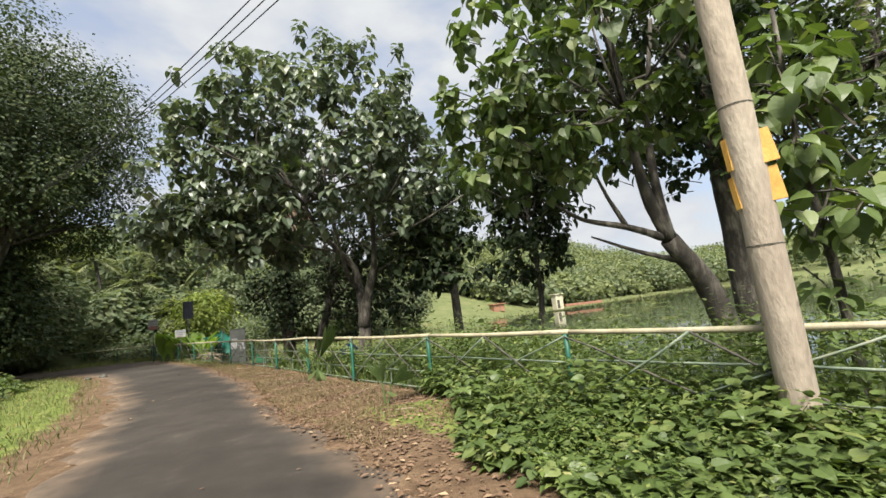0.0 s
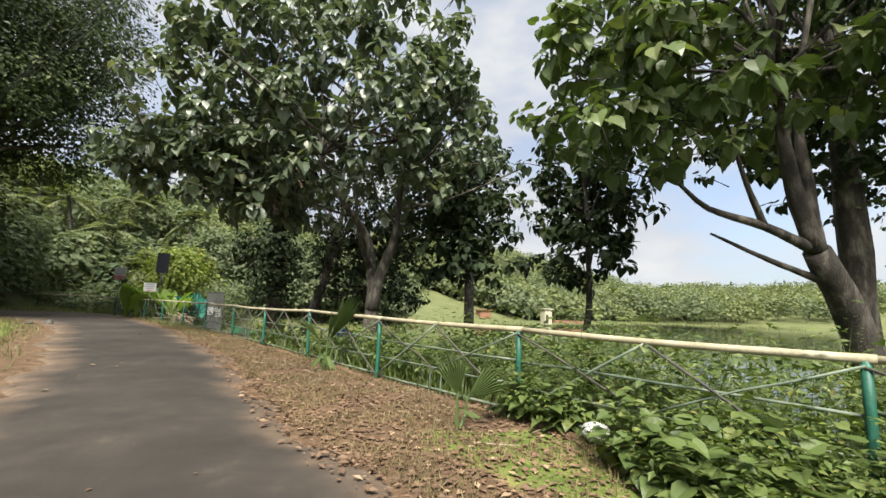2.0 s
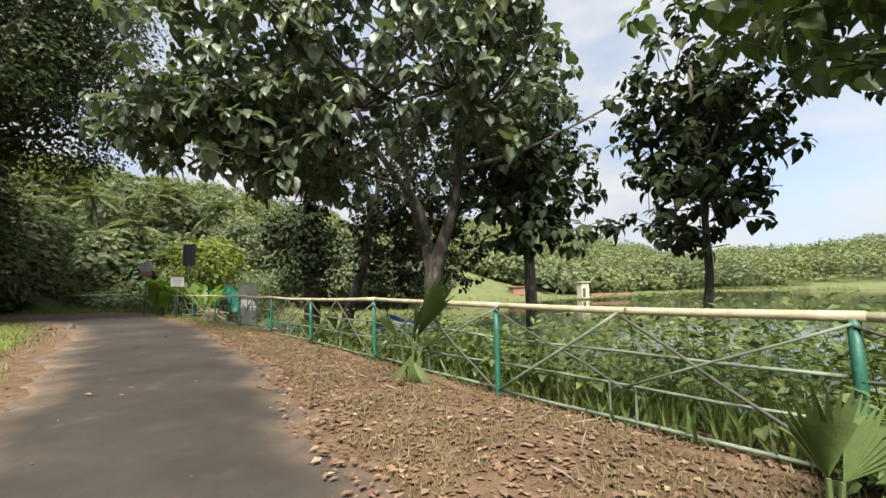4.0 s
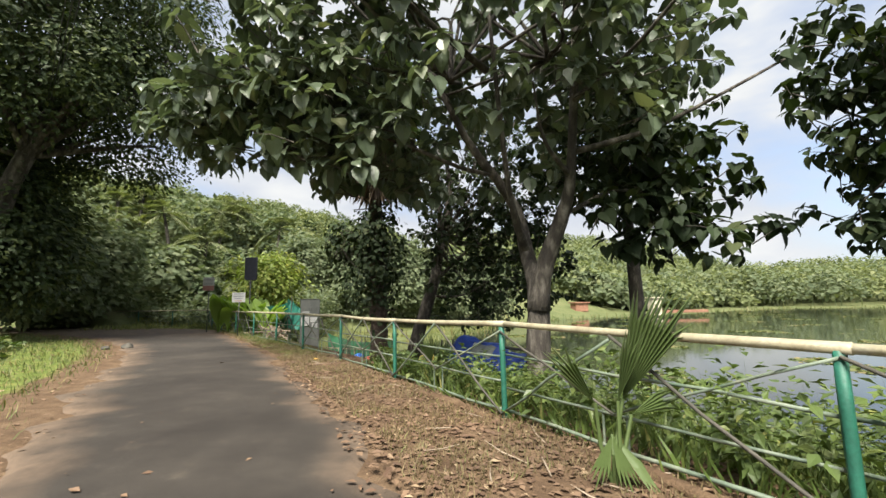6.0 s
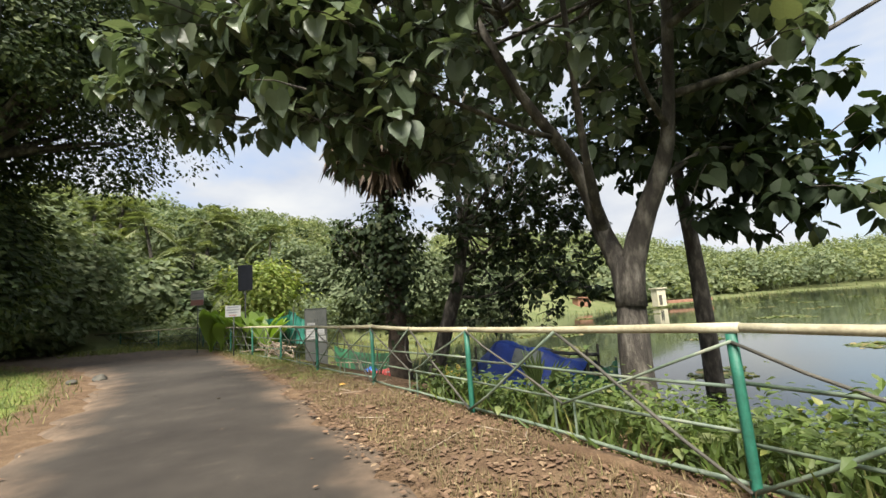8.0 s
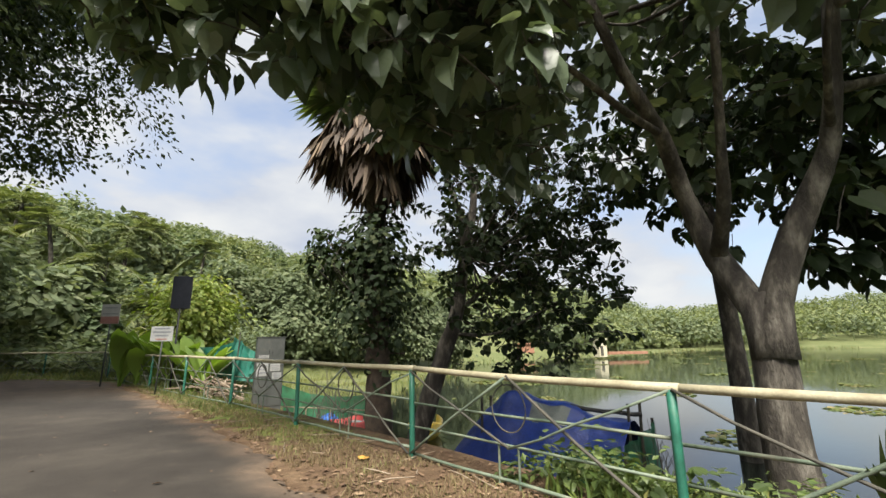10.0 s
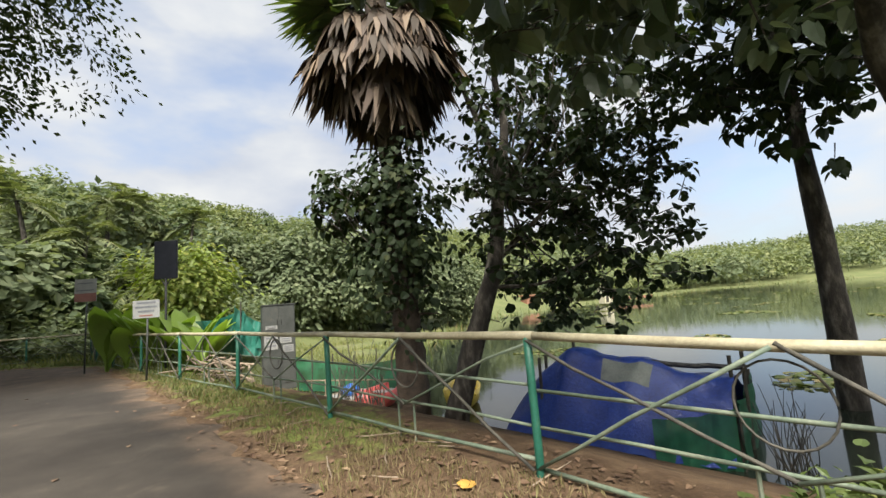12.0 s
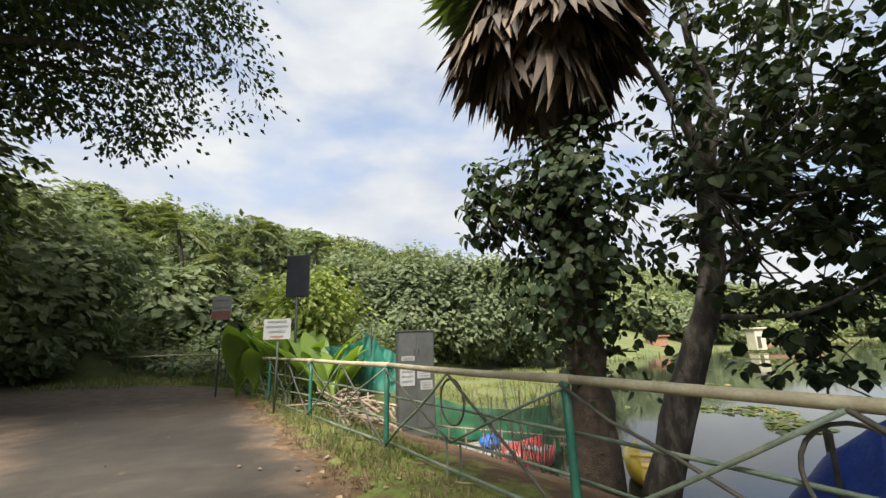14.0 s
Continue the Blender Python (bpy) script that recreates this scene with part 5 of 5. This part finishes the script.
def build_banana():
    rng = np.random.default_rng(9)
    for k, (x, y) in enumerate(((-15.0, 33.6), (-14.4, 33.4), (-13.8, 33.3), (-13.2, 33.0), (-12.5, 32.7), (-12.2, 32.2), (-11.8, 31.9))):
        z = gz(x, y)
        plant = root("broad_leaf_plant", (x, y, z), "clump of large upright yellow-green paddle leaves", "plant", "broad-leaf plants by the fence")
        for j in range(9):
            a = rng.uniform(0, 6.28)
            out = np.array([math.cos(a), math.sin(a) * 0.7, 0])
            L = rng.uniform(1.5, 2.3) * (0.8 if k > 5 else 1.0)
            tilt = rng.uniform(0.2, 0.85)
            q = np.linspace(0, 1, 9)
            mid = np.array([x, y, z]) + out * (tilt * L * q**1.5)[:, None] + np.array([0, 0, L]) * (q - 0.18 * q**3)[:, None]
            side = unit(np.cross(out, (0, 0, 1.0)))
            wid = 0.26 * np.sin(np.clip((q - 0.22) / 0.78, 0, 1) * np.pi) ** 0.6 + 0.015
            v = np.concatenate([mid - side * wid[:, None] + out * 0.05, mid, mid + side * wid[:, None] + out * 0.05])
            f = []
            for i in range(8):
                f += [(i, i + 1, 9 + i + 1, 9 + i), (9 + i, 9 + i + 1, 18 + i + 1, 18 + i)]
            part("leaf", (v, f), M_BANANA, plant, "", True)


def build_small_things():
    rng = np.random.default_rng(10)
    bm = bmesh.new()
    bmesh.ops.create_icosphere(bm, subdivisions=3, radius=0.14)
    for v in bm.verts:
        v.co *= 1 + 0.28 * float(lump(np.array(v.co) * 3 + 1, 0.35)) + 0.1 * float(lump(np.array(v.co) * 9, 0.35))
        v.co.z *= 0.75
    bmesh.ops.translate(bm, vec=(0.46, 11.0, 0.09), verts=bm.verts)
    tagged(part("rock", bm, M_ROCK, None, "pale whitish rock lying in the grass"), "", "rock")
    for k, (x, y, s) in enumerate(((-13.9, 26.0, 0.16), (-14.3, 25.6, 0.11))):
        bm = bmesh.new()
        bmesh.ops.create_icosphere(bm, subdivisions=3, radius=s)
        for v in bm.verts:
            v.co *= 1 + 0.3 * float(lump(np.array(v.co) * 4 + k, 0.3))
            v.co.z *= 0.7
        bmesh.ops.translate(bm, vec=(x, y, gz(x, y) + s * 0.4), verts=bm.verts)
        tagged(part("stone", bm, M_DKWOOD, None, "brown stone at the lane edge"), "", "stone")
    pile = root("branch_pile", (-10.9, 29.6, 0), "heap of cut dry branches against the fence", "branches")
    for k in range(46):
        x, y = along(np.array(11.35 + 0.9 * rng.random()), np.array(0.25 + 0.7 * rng.random()))
        L, a = rng.uniform(0.5, 1.5), math.atan2(2.45, -1.85) + rng.normal() * 0.35
        z = gz(x, y) + 0.02 + 0.4 * rng.random() ** 1.6
        d = np.array([math.cos(a), math.sin(a), rng.normal() * 0.12]) * L / 2
        m = np.array([x, y, z + 0.03])
        part("branch", tube(np.linspace(m - d, m + d, 4) + 0.02 * rng.normal(size=(4, 3)), np.linspace(0.024, 0.012, 4), 6), M_DRYWOOD, pile)
    bag = bmesh.new()
    bmesh.ops.create_icosphere(bag, subdivisions=3, radius=0.3)
    for v in bag.verts:
        v.co *= 1 + 0.2 * float(lump(np.array(v.co) * 5, 0.4))
        v.co.z *= 0.65
    bx, by = -8.1, 34.2
    bmesh.ops.translate(bag, vec=(bx, by, -1.42), verts=bag.verts)
    tagged(part("plastic_sheet_bundle", bag, M_BLUEP, None, "crumpled bright blue plastic bundle on the shore"), "", "bundle")
    q = root("raft", (-8.2, 34.6, -1.7), "low landing raft of pale planks by the shore", "raft")
    for k in range(7):
        part("plank", box(-8.6 + 0.24 * k, 34.75 - 0.14 * k, -1.60, 0.2, 2.6, 0.05, -60, 0.006), M_PAPER if k % 3 else M_DRYWOOD, q)
    # bamboo handrail of the landing
    for k in range(9):
        x, y = -9.6 + 0.42 * k, 33.2 - 0.22 * k
        part("picket", tube([(x, y, gz(x, y) - 0.2), (x, y, -0.75)], 0.018, 6), M_DRYWOOD, q)
    part("handrail", tube([(-9.7, 33.25, -0.78), (-6.1, 31.4, -0.8)], 0.022, 6), M_DRYWOOD, q)
    # a fallen yellow leaf and pale litter on the verge
    for k, (a, s) in enumerate(((9.1, -0.55), (8.4, -0.9), (6.3, -1.6), (10.3, -0.8))):
        x, y = along(np.array(a), np.array(s))
        v, f = leaf_mesh(np.array([[x, y, gz(x, y) + 0.03]]), np.array([[0.7, 0.6, 0.1]]), np.array([[0.1, 0, 1.0]]), np.array([0.16]), BROAD)
        tagged(part("fallen_leaf", (v, f), M_YELLOW if k == 0 else M_LITTER, None, "single large fallen leaf on the bare earth"), "", "leaf", "fallen leaves")
    hut = root("hut", (34.6, 88, gz(34.6, 88) - 0.3), "small cream hut on the far mud bank", "hut")
    part("wall", box(34.6, 88, 0.0, 1.7, 1.6, 3.0, 10, 0.03), M_HUT, hut)
    bm = box(34.6, 88, 1.62, 2.2, 2.1, 0.22, 10, 0.03)
    part("roof", bm, M_HUT, hut)
    part("doorway", box(34.45, 87.16, -0.4, 0.6, 0.1, 1.7, 10), M_DKWOOD, hut)
    part("jetty", box(41.0, 90, -0.9, 9.0, 1.2, 0.5, 8, 0.03), M_TILE, hut)
    for k, (x, y, z) in enumerate(((24, 97, 0.6),)):
        h = root("shed", (x, y, gz(x, y)), "low shed with a rusty roof across the lake", "shed")
        part("wall", box(x, y, gz(x, y) + 0.7, 2.8, 2.0, 1.6, 15, 0.03), M_TILE, h)
        part("roof", box(x, y, gz(x, y) + 1.65, 3.4, 2.6, 0.25, 15, 0.05), M_TILE, h)


def dead_shrub(x, y, seed, h, label, n=16):
    rng = np.random.default_rng(seed)
    z = gz(x, y) - 0.05
    s = root("dead_shrub", (x, y, z), label, "shrub", "leafless shrubs")
    for k in range(n):
        a = rng.uniform(0, 6.28)
        e = np.array([x, y, z]) + np.array([math.cos(a) * rng.uniform(0.1, 0.6), math.sin(a) * rng.uniform(0.1, 0.6), h * rng.uniform(0.5, 1.0)])
        b = np.array([x + 0.15 * rng.normal(), y + 0.15 * rng.normal(), z])
        part("twig", tube(curve_pts([b, (b + e) / 2 + 0.08 * rng.normal(size=3), e], 6), np.linspace(0.012, 0.004, 6)[: len(curve_pts([b, e, e], 6))], 5), M_DKWOOD, s)


build_leaning_pole()
build_wires()
build_display()
build_sign(-12.57, 30.54, 1.66, 0.62, 0.42, -8, [(M_INK, 0.7, 0.10), (M_INK, 0.82, 0.10), (M_INK, 0.6, 0.10), (M_REDINK, 0.5, 0.08)], "small white notice board with grey lettering on a post")
build_sign(-15.44, 33.35, 2.40, 0.62, 0.66, -8, [(M_INK, 0.7, 0.05), (M_INK, 0.8, 0.05), (M_REDINK, 0.98, 0.36)], "faded white board with a red lower band")
build_cabinet()
build_net()
build_tarp()
build_boat(-4.75, 32.0, 70, M_BOATY, 1.7, "yellow pedal boat moored among the tree trunks")
build_boat(-7.25, 32.95, 40, M_RED, 1.4, "faded red rowing boat drawn up on the shore")
build_low_fans()
build_banana()
build_small_things()
for k, (x, y, h) in enumerate(((-1.3, 24.9, 1.7), (-0.9, 25.3, 1.5), (-7.7, 30.6, 1.9), (-7.3, 30.9, 1.7), (-8.2, 31.4, 1.5))):
    dead_shrub(x, y, 90 + k, h, "leafless dark twiggy shrub on the bank")


# ---- ground cover ----
def cover(name, label, place, height, size, rng, mat, shape, tilt=0.5, category="weeds"):
    """Leaves at random heights over the ground at the given places; more of them near the top."""
    n = len(place)
    z = ground_z(place[:, 0], place[:, 1])
    h = height * rng.random(n) ** 0.55
    p = np.stack([place[:, 0], place[:, 1], z + h + 0.02], -1)
    a = rng.uniform(0, 6.28, n)
    way = np.stack([np.cos(a), np.sin(a), -0.15 + tilt * rng.normal(size=n)], -1)
    up = np.array([0, 0, 1.0]) + 0.42 * rng.normal(size=(n, 3))
    ob = part(name, leaf_mesh(p, way, up, size * rng.uniform(0.55, 1.3, n), shape), mat, None, label)
    return tagged(ob, "", category, "", "stuff")


def plants(name, label, place, height, per, size, rng, mat, shape, lean=0.25, category="weeds"):
    """Leafy stalks: each one a stem with leaves turning round it, smaller towards the tip."""
    n = len(place)
    base = np.stack([place[:, 0], place[:, 1], ground_z(place[:, 0], place[:, 1]) - 0.02], -1)
    stem = np.array([0, 0, 1.0]) + lean * rng.normal(size=(n, 3)) * np.array([1, 1, 0])
    h = height * rng.uniform(0.65, 1.2, n)
    q = np.linspace(0.32, 1.0, per)[None] + 0.05 * rng.normal(size=(n, per))
    turn = rng.uniform(0, 6.28, n)[:, None] + np.arange(per)[None] * 2.4 + 0.4 * rng.normal(size=(n, per))
    ray = np.stack([np.cos(turn), np.sin(turn), 0 * turn], -1)
    big = size * rng.uniform(0.7, 1.35, n)[:, None] * (1.2 - 0.5 * q)
    at = base[:, None] + stem[:, None] * (h[:, None] * q)[..., None] + ray * (big * 0.3)[..., None]
    way = ray + np.array([0, 0, 1.0]) * (-0.45 + 0.6 * q + 0.25 * rng.normal(size=(n, per)))[..., None]
    up = np.array([0, 0, 1.0]) + 0.35 * ray + 0.25 * rng.normal(size=(n, per, 3))
    leaves = leaf_mesh(at.reshape(-1, 3), way.reshape(-1, 3), up.reshape(-1, 3), big.ravel(), shape)
    stalks = leaf_mesh(base, stem, ray[:, 0], h, (np.array([(0, 0.008, 0), (0, -0.008, 0), (1, 0, 0)]), [(0, 1, 2)]))
    return tagged(part(name, join([leaves, stalks]), mat, None, label), "", category, "", "stuff")


rng = np.random.default_rng(51)
# weeds between the lane and the fence
a, s = rng.uniform(0.6, 5.05, 130000), rng.uniform(-3.4, 0.35, 130000)
p = along(a, s)
rr = from_line(p[:, 0], p[:, 1], ROAD_R)
nz = lump(np.c_[p, 0 * a], 0.55)
ok = (rr > 0.62 + 0.22 * nz + 1.5 * step(a, 3.8, 4.9)) & ((a < 4.55) | (s > -0.5)) & (np.hypot(p[:, 0] - 0.46, p[:, 1] - 11) > 0.35)
p, s, nz, a, rr = p[ok][:62000], s[ok][:62000], nz[ok][:62000], a[ok][:62000], rr[ok][:62000]
nz = nz + 0.8 * lump(np.c_[p, 2 + 0 * a], 0.22)
hh = np.clip(0.16 + 0.46 * step(rr, 0.6, 3.2) + 0.15 * nz, 0.06, 1.1) * (1 - 0.5 * np.exp(-((p[:, 0] - 2.3) ** 2 + (p[:, 1] - 6.8) ** 2) / 1.2))
cover("weeds", "dense leafy green weeds between lane and fence", p[:22000], hh[:22000] * 0.8, 0.07, rng, M_WEED, SLIM, 0.6)
plants("leafy_weeds", "upright green weeds with slender leaves", p[22000:27000], hh[22000:27000] * 1.1, 8, 0.085, rng, M_WEED, SLIM)
plants("tall_weeds", "taller broad-leaved weeds standing above the others", p[52000:52900], hh[52000:52900] * 1.2 + 0.05, 8, 0.15, rng, M_WEEDLT, HEART)
plants("creeper", "dark creeping weeds in the shade of the taller ones", p[56000:57100], hh[56000:57100] * 0.9, 7, 0.13, rng, M_FINE, BROAD)
# undergrowth on the bank behind the fence
a, s = rng.uniform(0.2, 8.7, 80000), 0.1 + 7.0 * rng.random(80000) ** 1.25
p = along(a, s)
nz = lump(np.c_[p, 0 * a], 0.8)
top = np.interp(a, [0, 4.6, 5.6, 6.4, 7.0, 8.0, 8.6], [1.0, 1.05, 1.16, 0.82, 0.72, 0.55, 0.05]) + 0.9 * step(-a, -3.2, -2.2) * step(s, 0.3, 1.6) + 0.34 * nz + 0.9 * np.clip(lump(np.c_[p, 3 + 0 * a], 0.33) - 0.55, 0, 1)
top = top - np.interp(a, [0, 5.0, 6.4, 8.6], [0.0, 0.10, 0.34, 0.36]) * s
gzz = ground_z(p[:, 0], p[:, 1])
hh = top - gzz
ok = (hh > 0.12) & (gzz > WATER_Z - 0.1) & (rng.random(len(a)) < np.clip(1.5 - s * 0.12, 0.3, 1))
p, hh = p[ok][:52000], hh[ok][:52000]
cover("undergrowth", "tall leafy green undergrowth on the lake bank", p[:24000], hh[:24000] * 0.92, 0.10, rng, M_WEED, SLIM, 0.5)
plants("bank_weeds", "leafy stalks rising through the fence from the bank", p[24000:26600], hh[24000:26600] * 1.05, 9, 0.12, rng, M_WEEDLT, SLIM)
plants("climbing_weeds", "large-leaved climbers among the undergrowth", p[44000:44700], hh[44000:44700] * 1.1, 8, 0.13, rng, M_LIGHT, HEART)
# darker shrubs on the inner bank
x, y = rng.uniform(-30, -3, 90000), rng.uniform(-2, 36, 90000)
lr = -from_line(x, y, ROAD_L)
nz = lump(np.c_[x, y, 0 * x], 0.9)
ok = (lr > 2.6 + 0.5 * nz) & (lr < 9) & (y < 27.5)
p, nz, lr = np.c_[x, y][ok][:26000], nz[ok][:26000], lr[ok][:26000]
cover("bank_shrubs", "dark green shrubs on the inner bank", p, np.clip(0.25 + 0.28 * (lr - 2.5) + 0.3 * nz, 0.1, 2.2), 0.22, rng, M_FINE, SMALL, 0.5, "shrubs")
# scrub behind the far rail
x, y = rng.uniform(-40, -13.5, 60000), rng.uniform(37.5, 56, 60000)
sf = from_line(x, y, FENCE)
nz = lump(np.c_[x, y, 0 * x], 1.1)
ok = (sf > 0.35) & ((x < -15) | (y > 41)) & (y < 58 + x * 0.1)
p, nz, sf = np.c_[x, y][ok][:22000], nz[ok][:22000], sf[ok][:22000]
cover("scrub", "mixed green scrub behind the fence", p, np.clip(0.5 + 0.30 * sf + 0.5 * nz, 0.2, 3.6), 0.36, rng, M_HAZEWOOD, SMALL, 0.5, "scrub")


def blades(name, label, p, tall, rng, mat=M_GRASS, category="grass"):
    n = len(p)
    z = ground_z(p[:, 0], p[:, 1])
    q = np.stack([p[:, 0], p[:, 1], z - 0.01], -1)
    way = np.array([0, 0, 1.0]) + 0.5 * rng.normal(size=(n, 3))
    way[:, 2] = np.abs(way[:, 2]) + 0.25
    up = rng.normal(size=(n, 3)) + np.array([0, 0, 0.2])
    ob = part(name, leaf_mesh(q, way, up, tall * rng.uniform(0.5, 1.4, n), BLADE), mat, None, label)
    return tagged(ob, "", category, "", "stuff")


x, y = rng.uniform(-26, -2, 90000), rng.uniform(-3, 36, 90000)
lr = -from_line(x, y, ROAD_L)
ok = (lr > 0.15 + 0.5 * rng.random(90000)) & (lr < 3.2) & (lump(np.c_[x, y, 0 * x], 0.5) > -0.45)
blades("verge_grass", "short green and straw-coloured verge grass", np.c_[x, y][ok][:22000], 0.13, rng)
a, s = rng.uniform(10.8, 15.5, 30000), rng.uniform(-2.6, 0.4, 30000)
p = along(a, s)
ok = (from_line(p[:, 0], p[:, 1], ROAD_R) > 0.35) & (lump(np.c_[p, 0 * a], 0.45) > -0.2)
blades("fence_grass", "thin yellowing grass along the fence", p[ok][:9000], 0.12, rng)
a, s = rng.uniform(4.8, 8.4, 30000), rng.uniform(0.02, 1.0, 30000)
p = along(a, s)
blades("bank_grass", "long arching grass under the fence", p[:2600], 0.26, rng, M_WEED)
a, s = rng.uniform(4.4, 13.5, 60000), rng.uniform(-2.6, 0.0, 60000)
p = along(a, s)
ok = (from_line(p[:, 0], p[:, 1], ROAD_R) > 0.1) & (lump(np.c_[p, 0 * a], 0.4) > -0.1)
blades("straw", "thin straw-coloured grass on the verge", p[ok][:34000], 0.08, rng, M_STRAW)
x, y = rng.uniform(-24, 2, 40000), rng.uniform(36, 62, 40000)
ok = (shore_gap(x, y) > -0.5) & (lump(np.c_[x, y, 0 * x], 1.6) > 0.0)
blades("meadow_grass", "tufted yellow-green marsh grass in the meadow", np.c_[x, y][ok][:18000], 0.28, rng, M_MARSH)
x, y = rng.uniform(-20, 150, 60000), rng.uniform(40, 150, 60000)
g = shore_gap(x, y)
ok = (g > -2.0) & (g < 2.0)
blades("shore_reeds", "green reeds along the water edge", np.c_[x, y][ok][:7000], 0.9, rng)

# floating weed on the lake
x, y = rng.uniform(-2, 70, 120000), rng.uniform(22, 105, 120000)
q = np.c_[x, y, 0 * x]
ok = (lump(q, 3.0) + 0.5 * lump(q + 7, 1.1) > 0.62 + 0.2 * step(np.hypot(x + 5, y - 20), 10, 40)) & (ground_z(x, y) < WATER_Z - 0.05)
q = q[ok][:9000]
q[:, 2] = WATER_Z + 0.012 + 0.02 * rng.random(len(q))
ang = rng.uniform(0, 6.28, len(q))
v, f = leaf_mesh(q, np.stack([np.cos(ang), np.sin(ang), 0.03 * rng.normal(size=len(q))], -1), np.array([0, 0, 1.0]) + 0.08 * rng.normal(size=(len(q), 3)), rng.uniform(0.15, 0.45, len(q)), BROAD)
tagged(part("water_weed", (v, f), M_GRASS, None, "green weed floating in patches on the lake"), "", "water weed", "", "stuff")

# dry leaves on the verge and the lane
a, s = rng.uniform(3.6, 13.0, 110000), rng.uniform(-3.4, 0.5, 110000)
p = along(a, s)
rr = from_line(p[:, 0], p[:, 1], ROAD_R)
ok = (rr > -0.35 + 0.4 * rng.random(110000)) & (rng.random(110000) < np.interp(a, [3.6, 4.6, 8.2, 9.3, 13], [0.25, 1, 0.9, 0.22, 0.12]))
p = p[ok][:14000]
stray = np.c_[rng.uniform(-17, 0, 4000), rng.uniform(5, 34, 4000)]
ok = (from_line(stray[:, 0], stray[:, 1], ROAD_R) < 0) & (from_line(stray[:, 0], stray[:, 1], ROAD_L) > 0)
left = np.c_[rng.uniform(-18, -2, 9000), rng.uniform(0, 32, 9000)]
lr = -from_line(left[:, 0], left[:, 1], ROAD_L)
p = np.concatenate([p, stray[ok][:90], left[(lr > -0.2) & (lr < 2.2)][:2200]])
n = len(p)
zz = ground_z(p[:, 0], p[:, 1])
on_road = (from_line(p[:, 0], p[:, 1], ROAD_R) < 0.05) & (from_line(p[:, 0], p[:, 1], ROAD_L) > -0.05)
zz = np.where(on_road, 0.055, zz + 0.012 + 0.012 * rng.random(n))
ang = rng.uniform(0, 6.28, n)
v, f = leaf_mesh(np.stack([p[:, 0], p[:, 1], zz], -1), np.stack([np.cos(ang), np.sin(ang), 0.10 * rng.normal(size=n)], -1), np.array([0, 0, 1.0]) + 0.16 * rng.normal(size=(n, 3)), 0.025 + 0.085 * rng.random(n) ** 2, SMALL)
tagged(part("leaf_litter", (v, f), M_LITTER, None, "dry brown fallen leaves strewn over the verge"), "", "leaf litter", "", "stuff")
pieces = []
for k in range(80):
    q = along(np.array(rng.uniform(4.8, 12.5)), np.array(rng.uniform(-1.5, 0.1)))
    if from_line(np.array(q[0]), np.array(q[1]), ROAD_R) < 0.3:
        continue
    L, t = rng.uniform(0.08, 0.3), rng.uniform(0, 6.28)
    d = np.array([math.cos(t), math.sin(t), 0.05]) * L
    m = np.array([q[0], q[1], gz(*q) + 0.03])
    pieces.append(tube(np.array([m - d, m + 0.1 * L * rng.normal(size=3) * (1, 1, 0.2), m + d]), [0.006, 0.007, 0.003], 4))
tagged(part("fallen_twigs", join(pieces), M_DRYWOOD, None, "thin dry twigs lying on the verge"), "", "twigs", "", "stuff")
# low earthen ridge under the lowest fence rail
ra = np.linspace(4.7, 8.2, 60)
rp = along(ra, -0.16 + 0.04 * np.sin(ra * 9))
rz = -0.02 + 0.03 * np.sin(ra * 5.3)
ridge = part("earth_ridge", tube(np.c_[rp, rz], 0.05 + 0.02 * np.sin(ra * 7.1), 9, 0.2, rng), M_GROUND, None, "low brown earthen ridge along the fence foot", True)
tagged(ridge, "", "ridge", "", "structure")
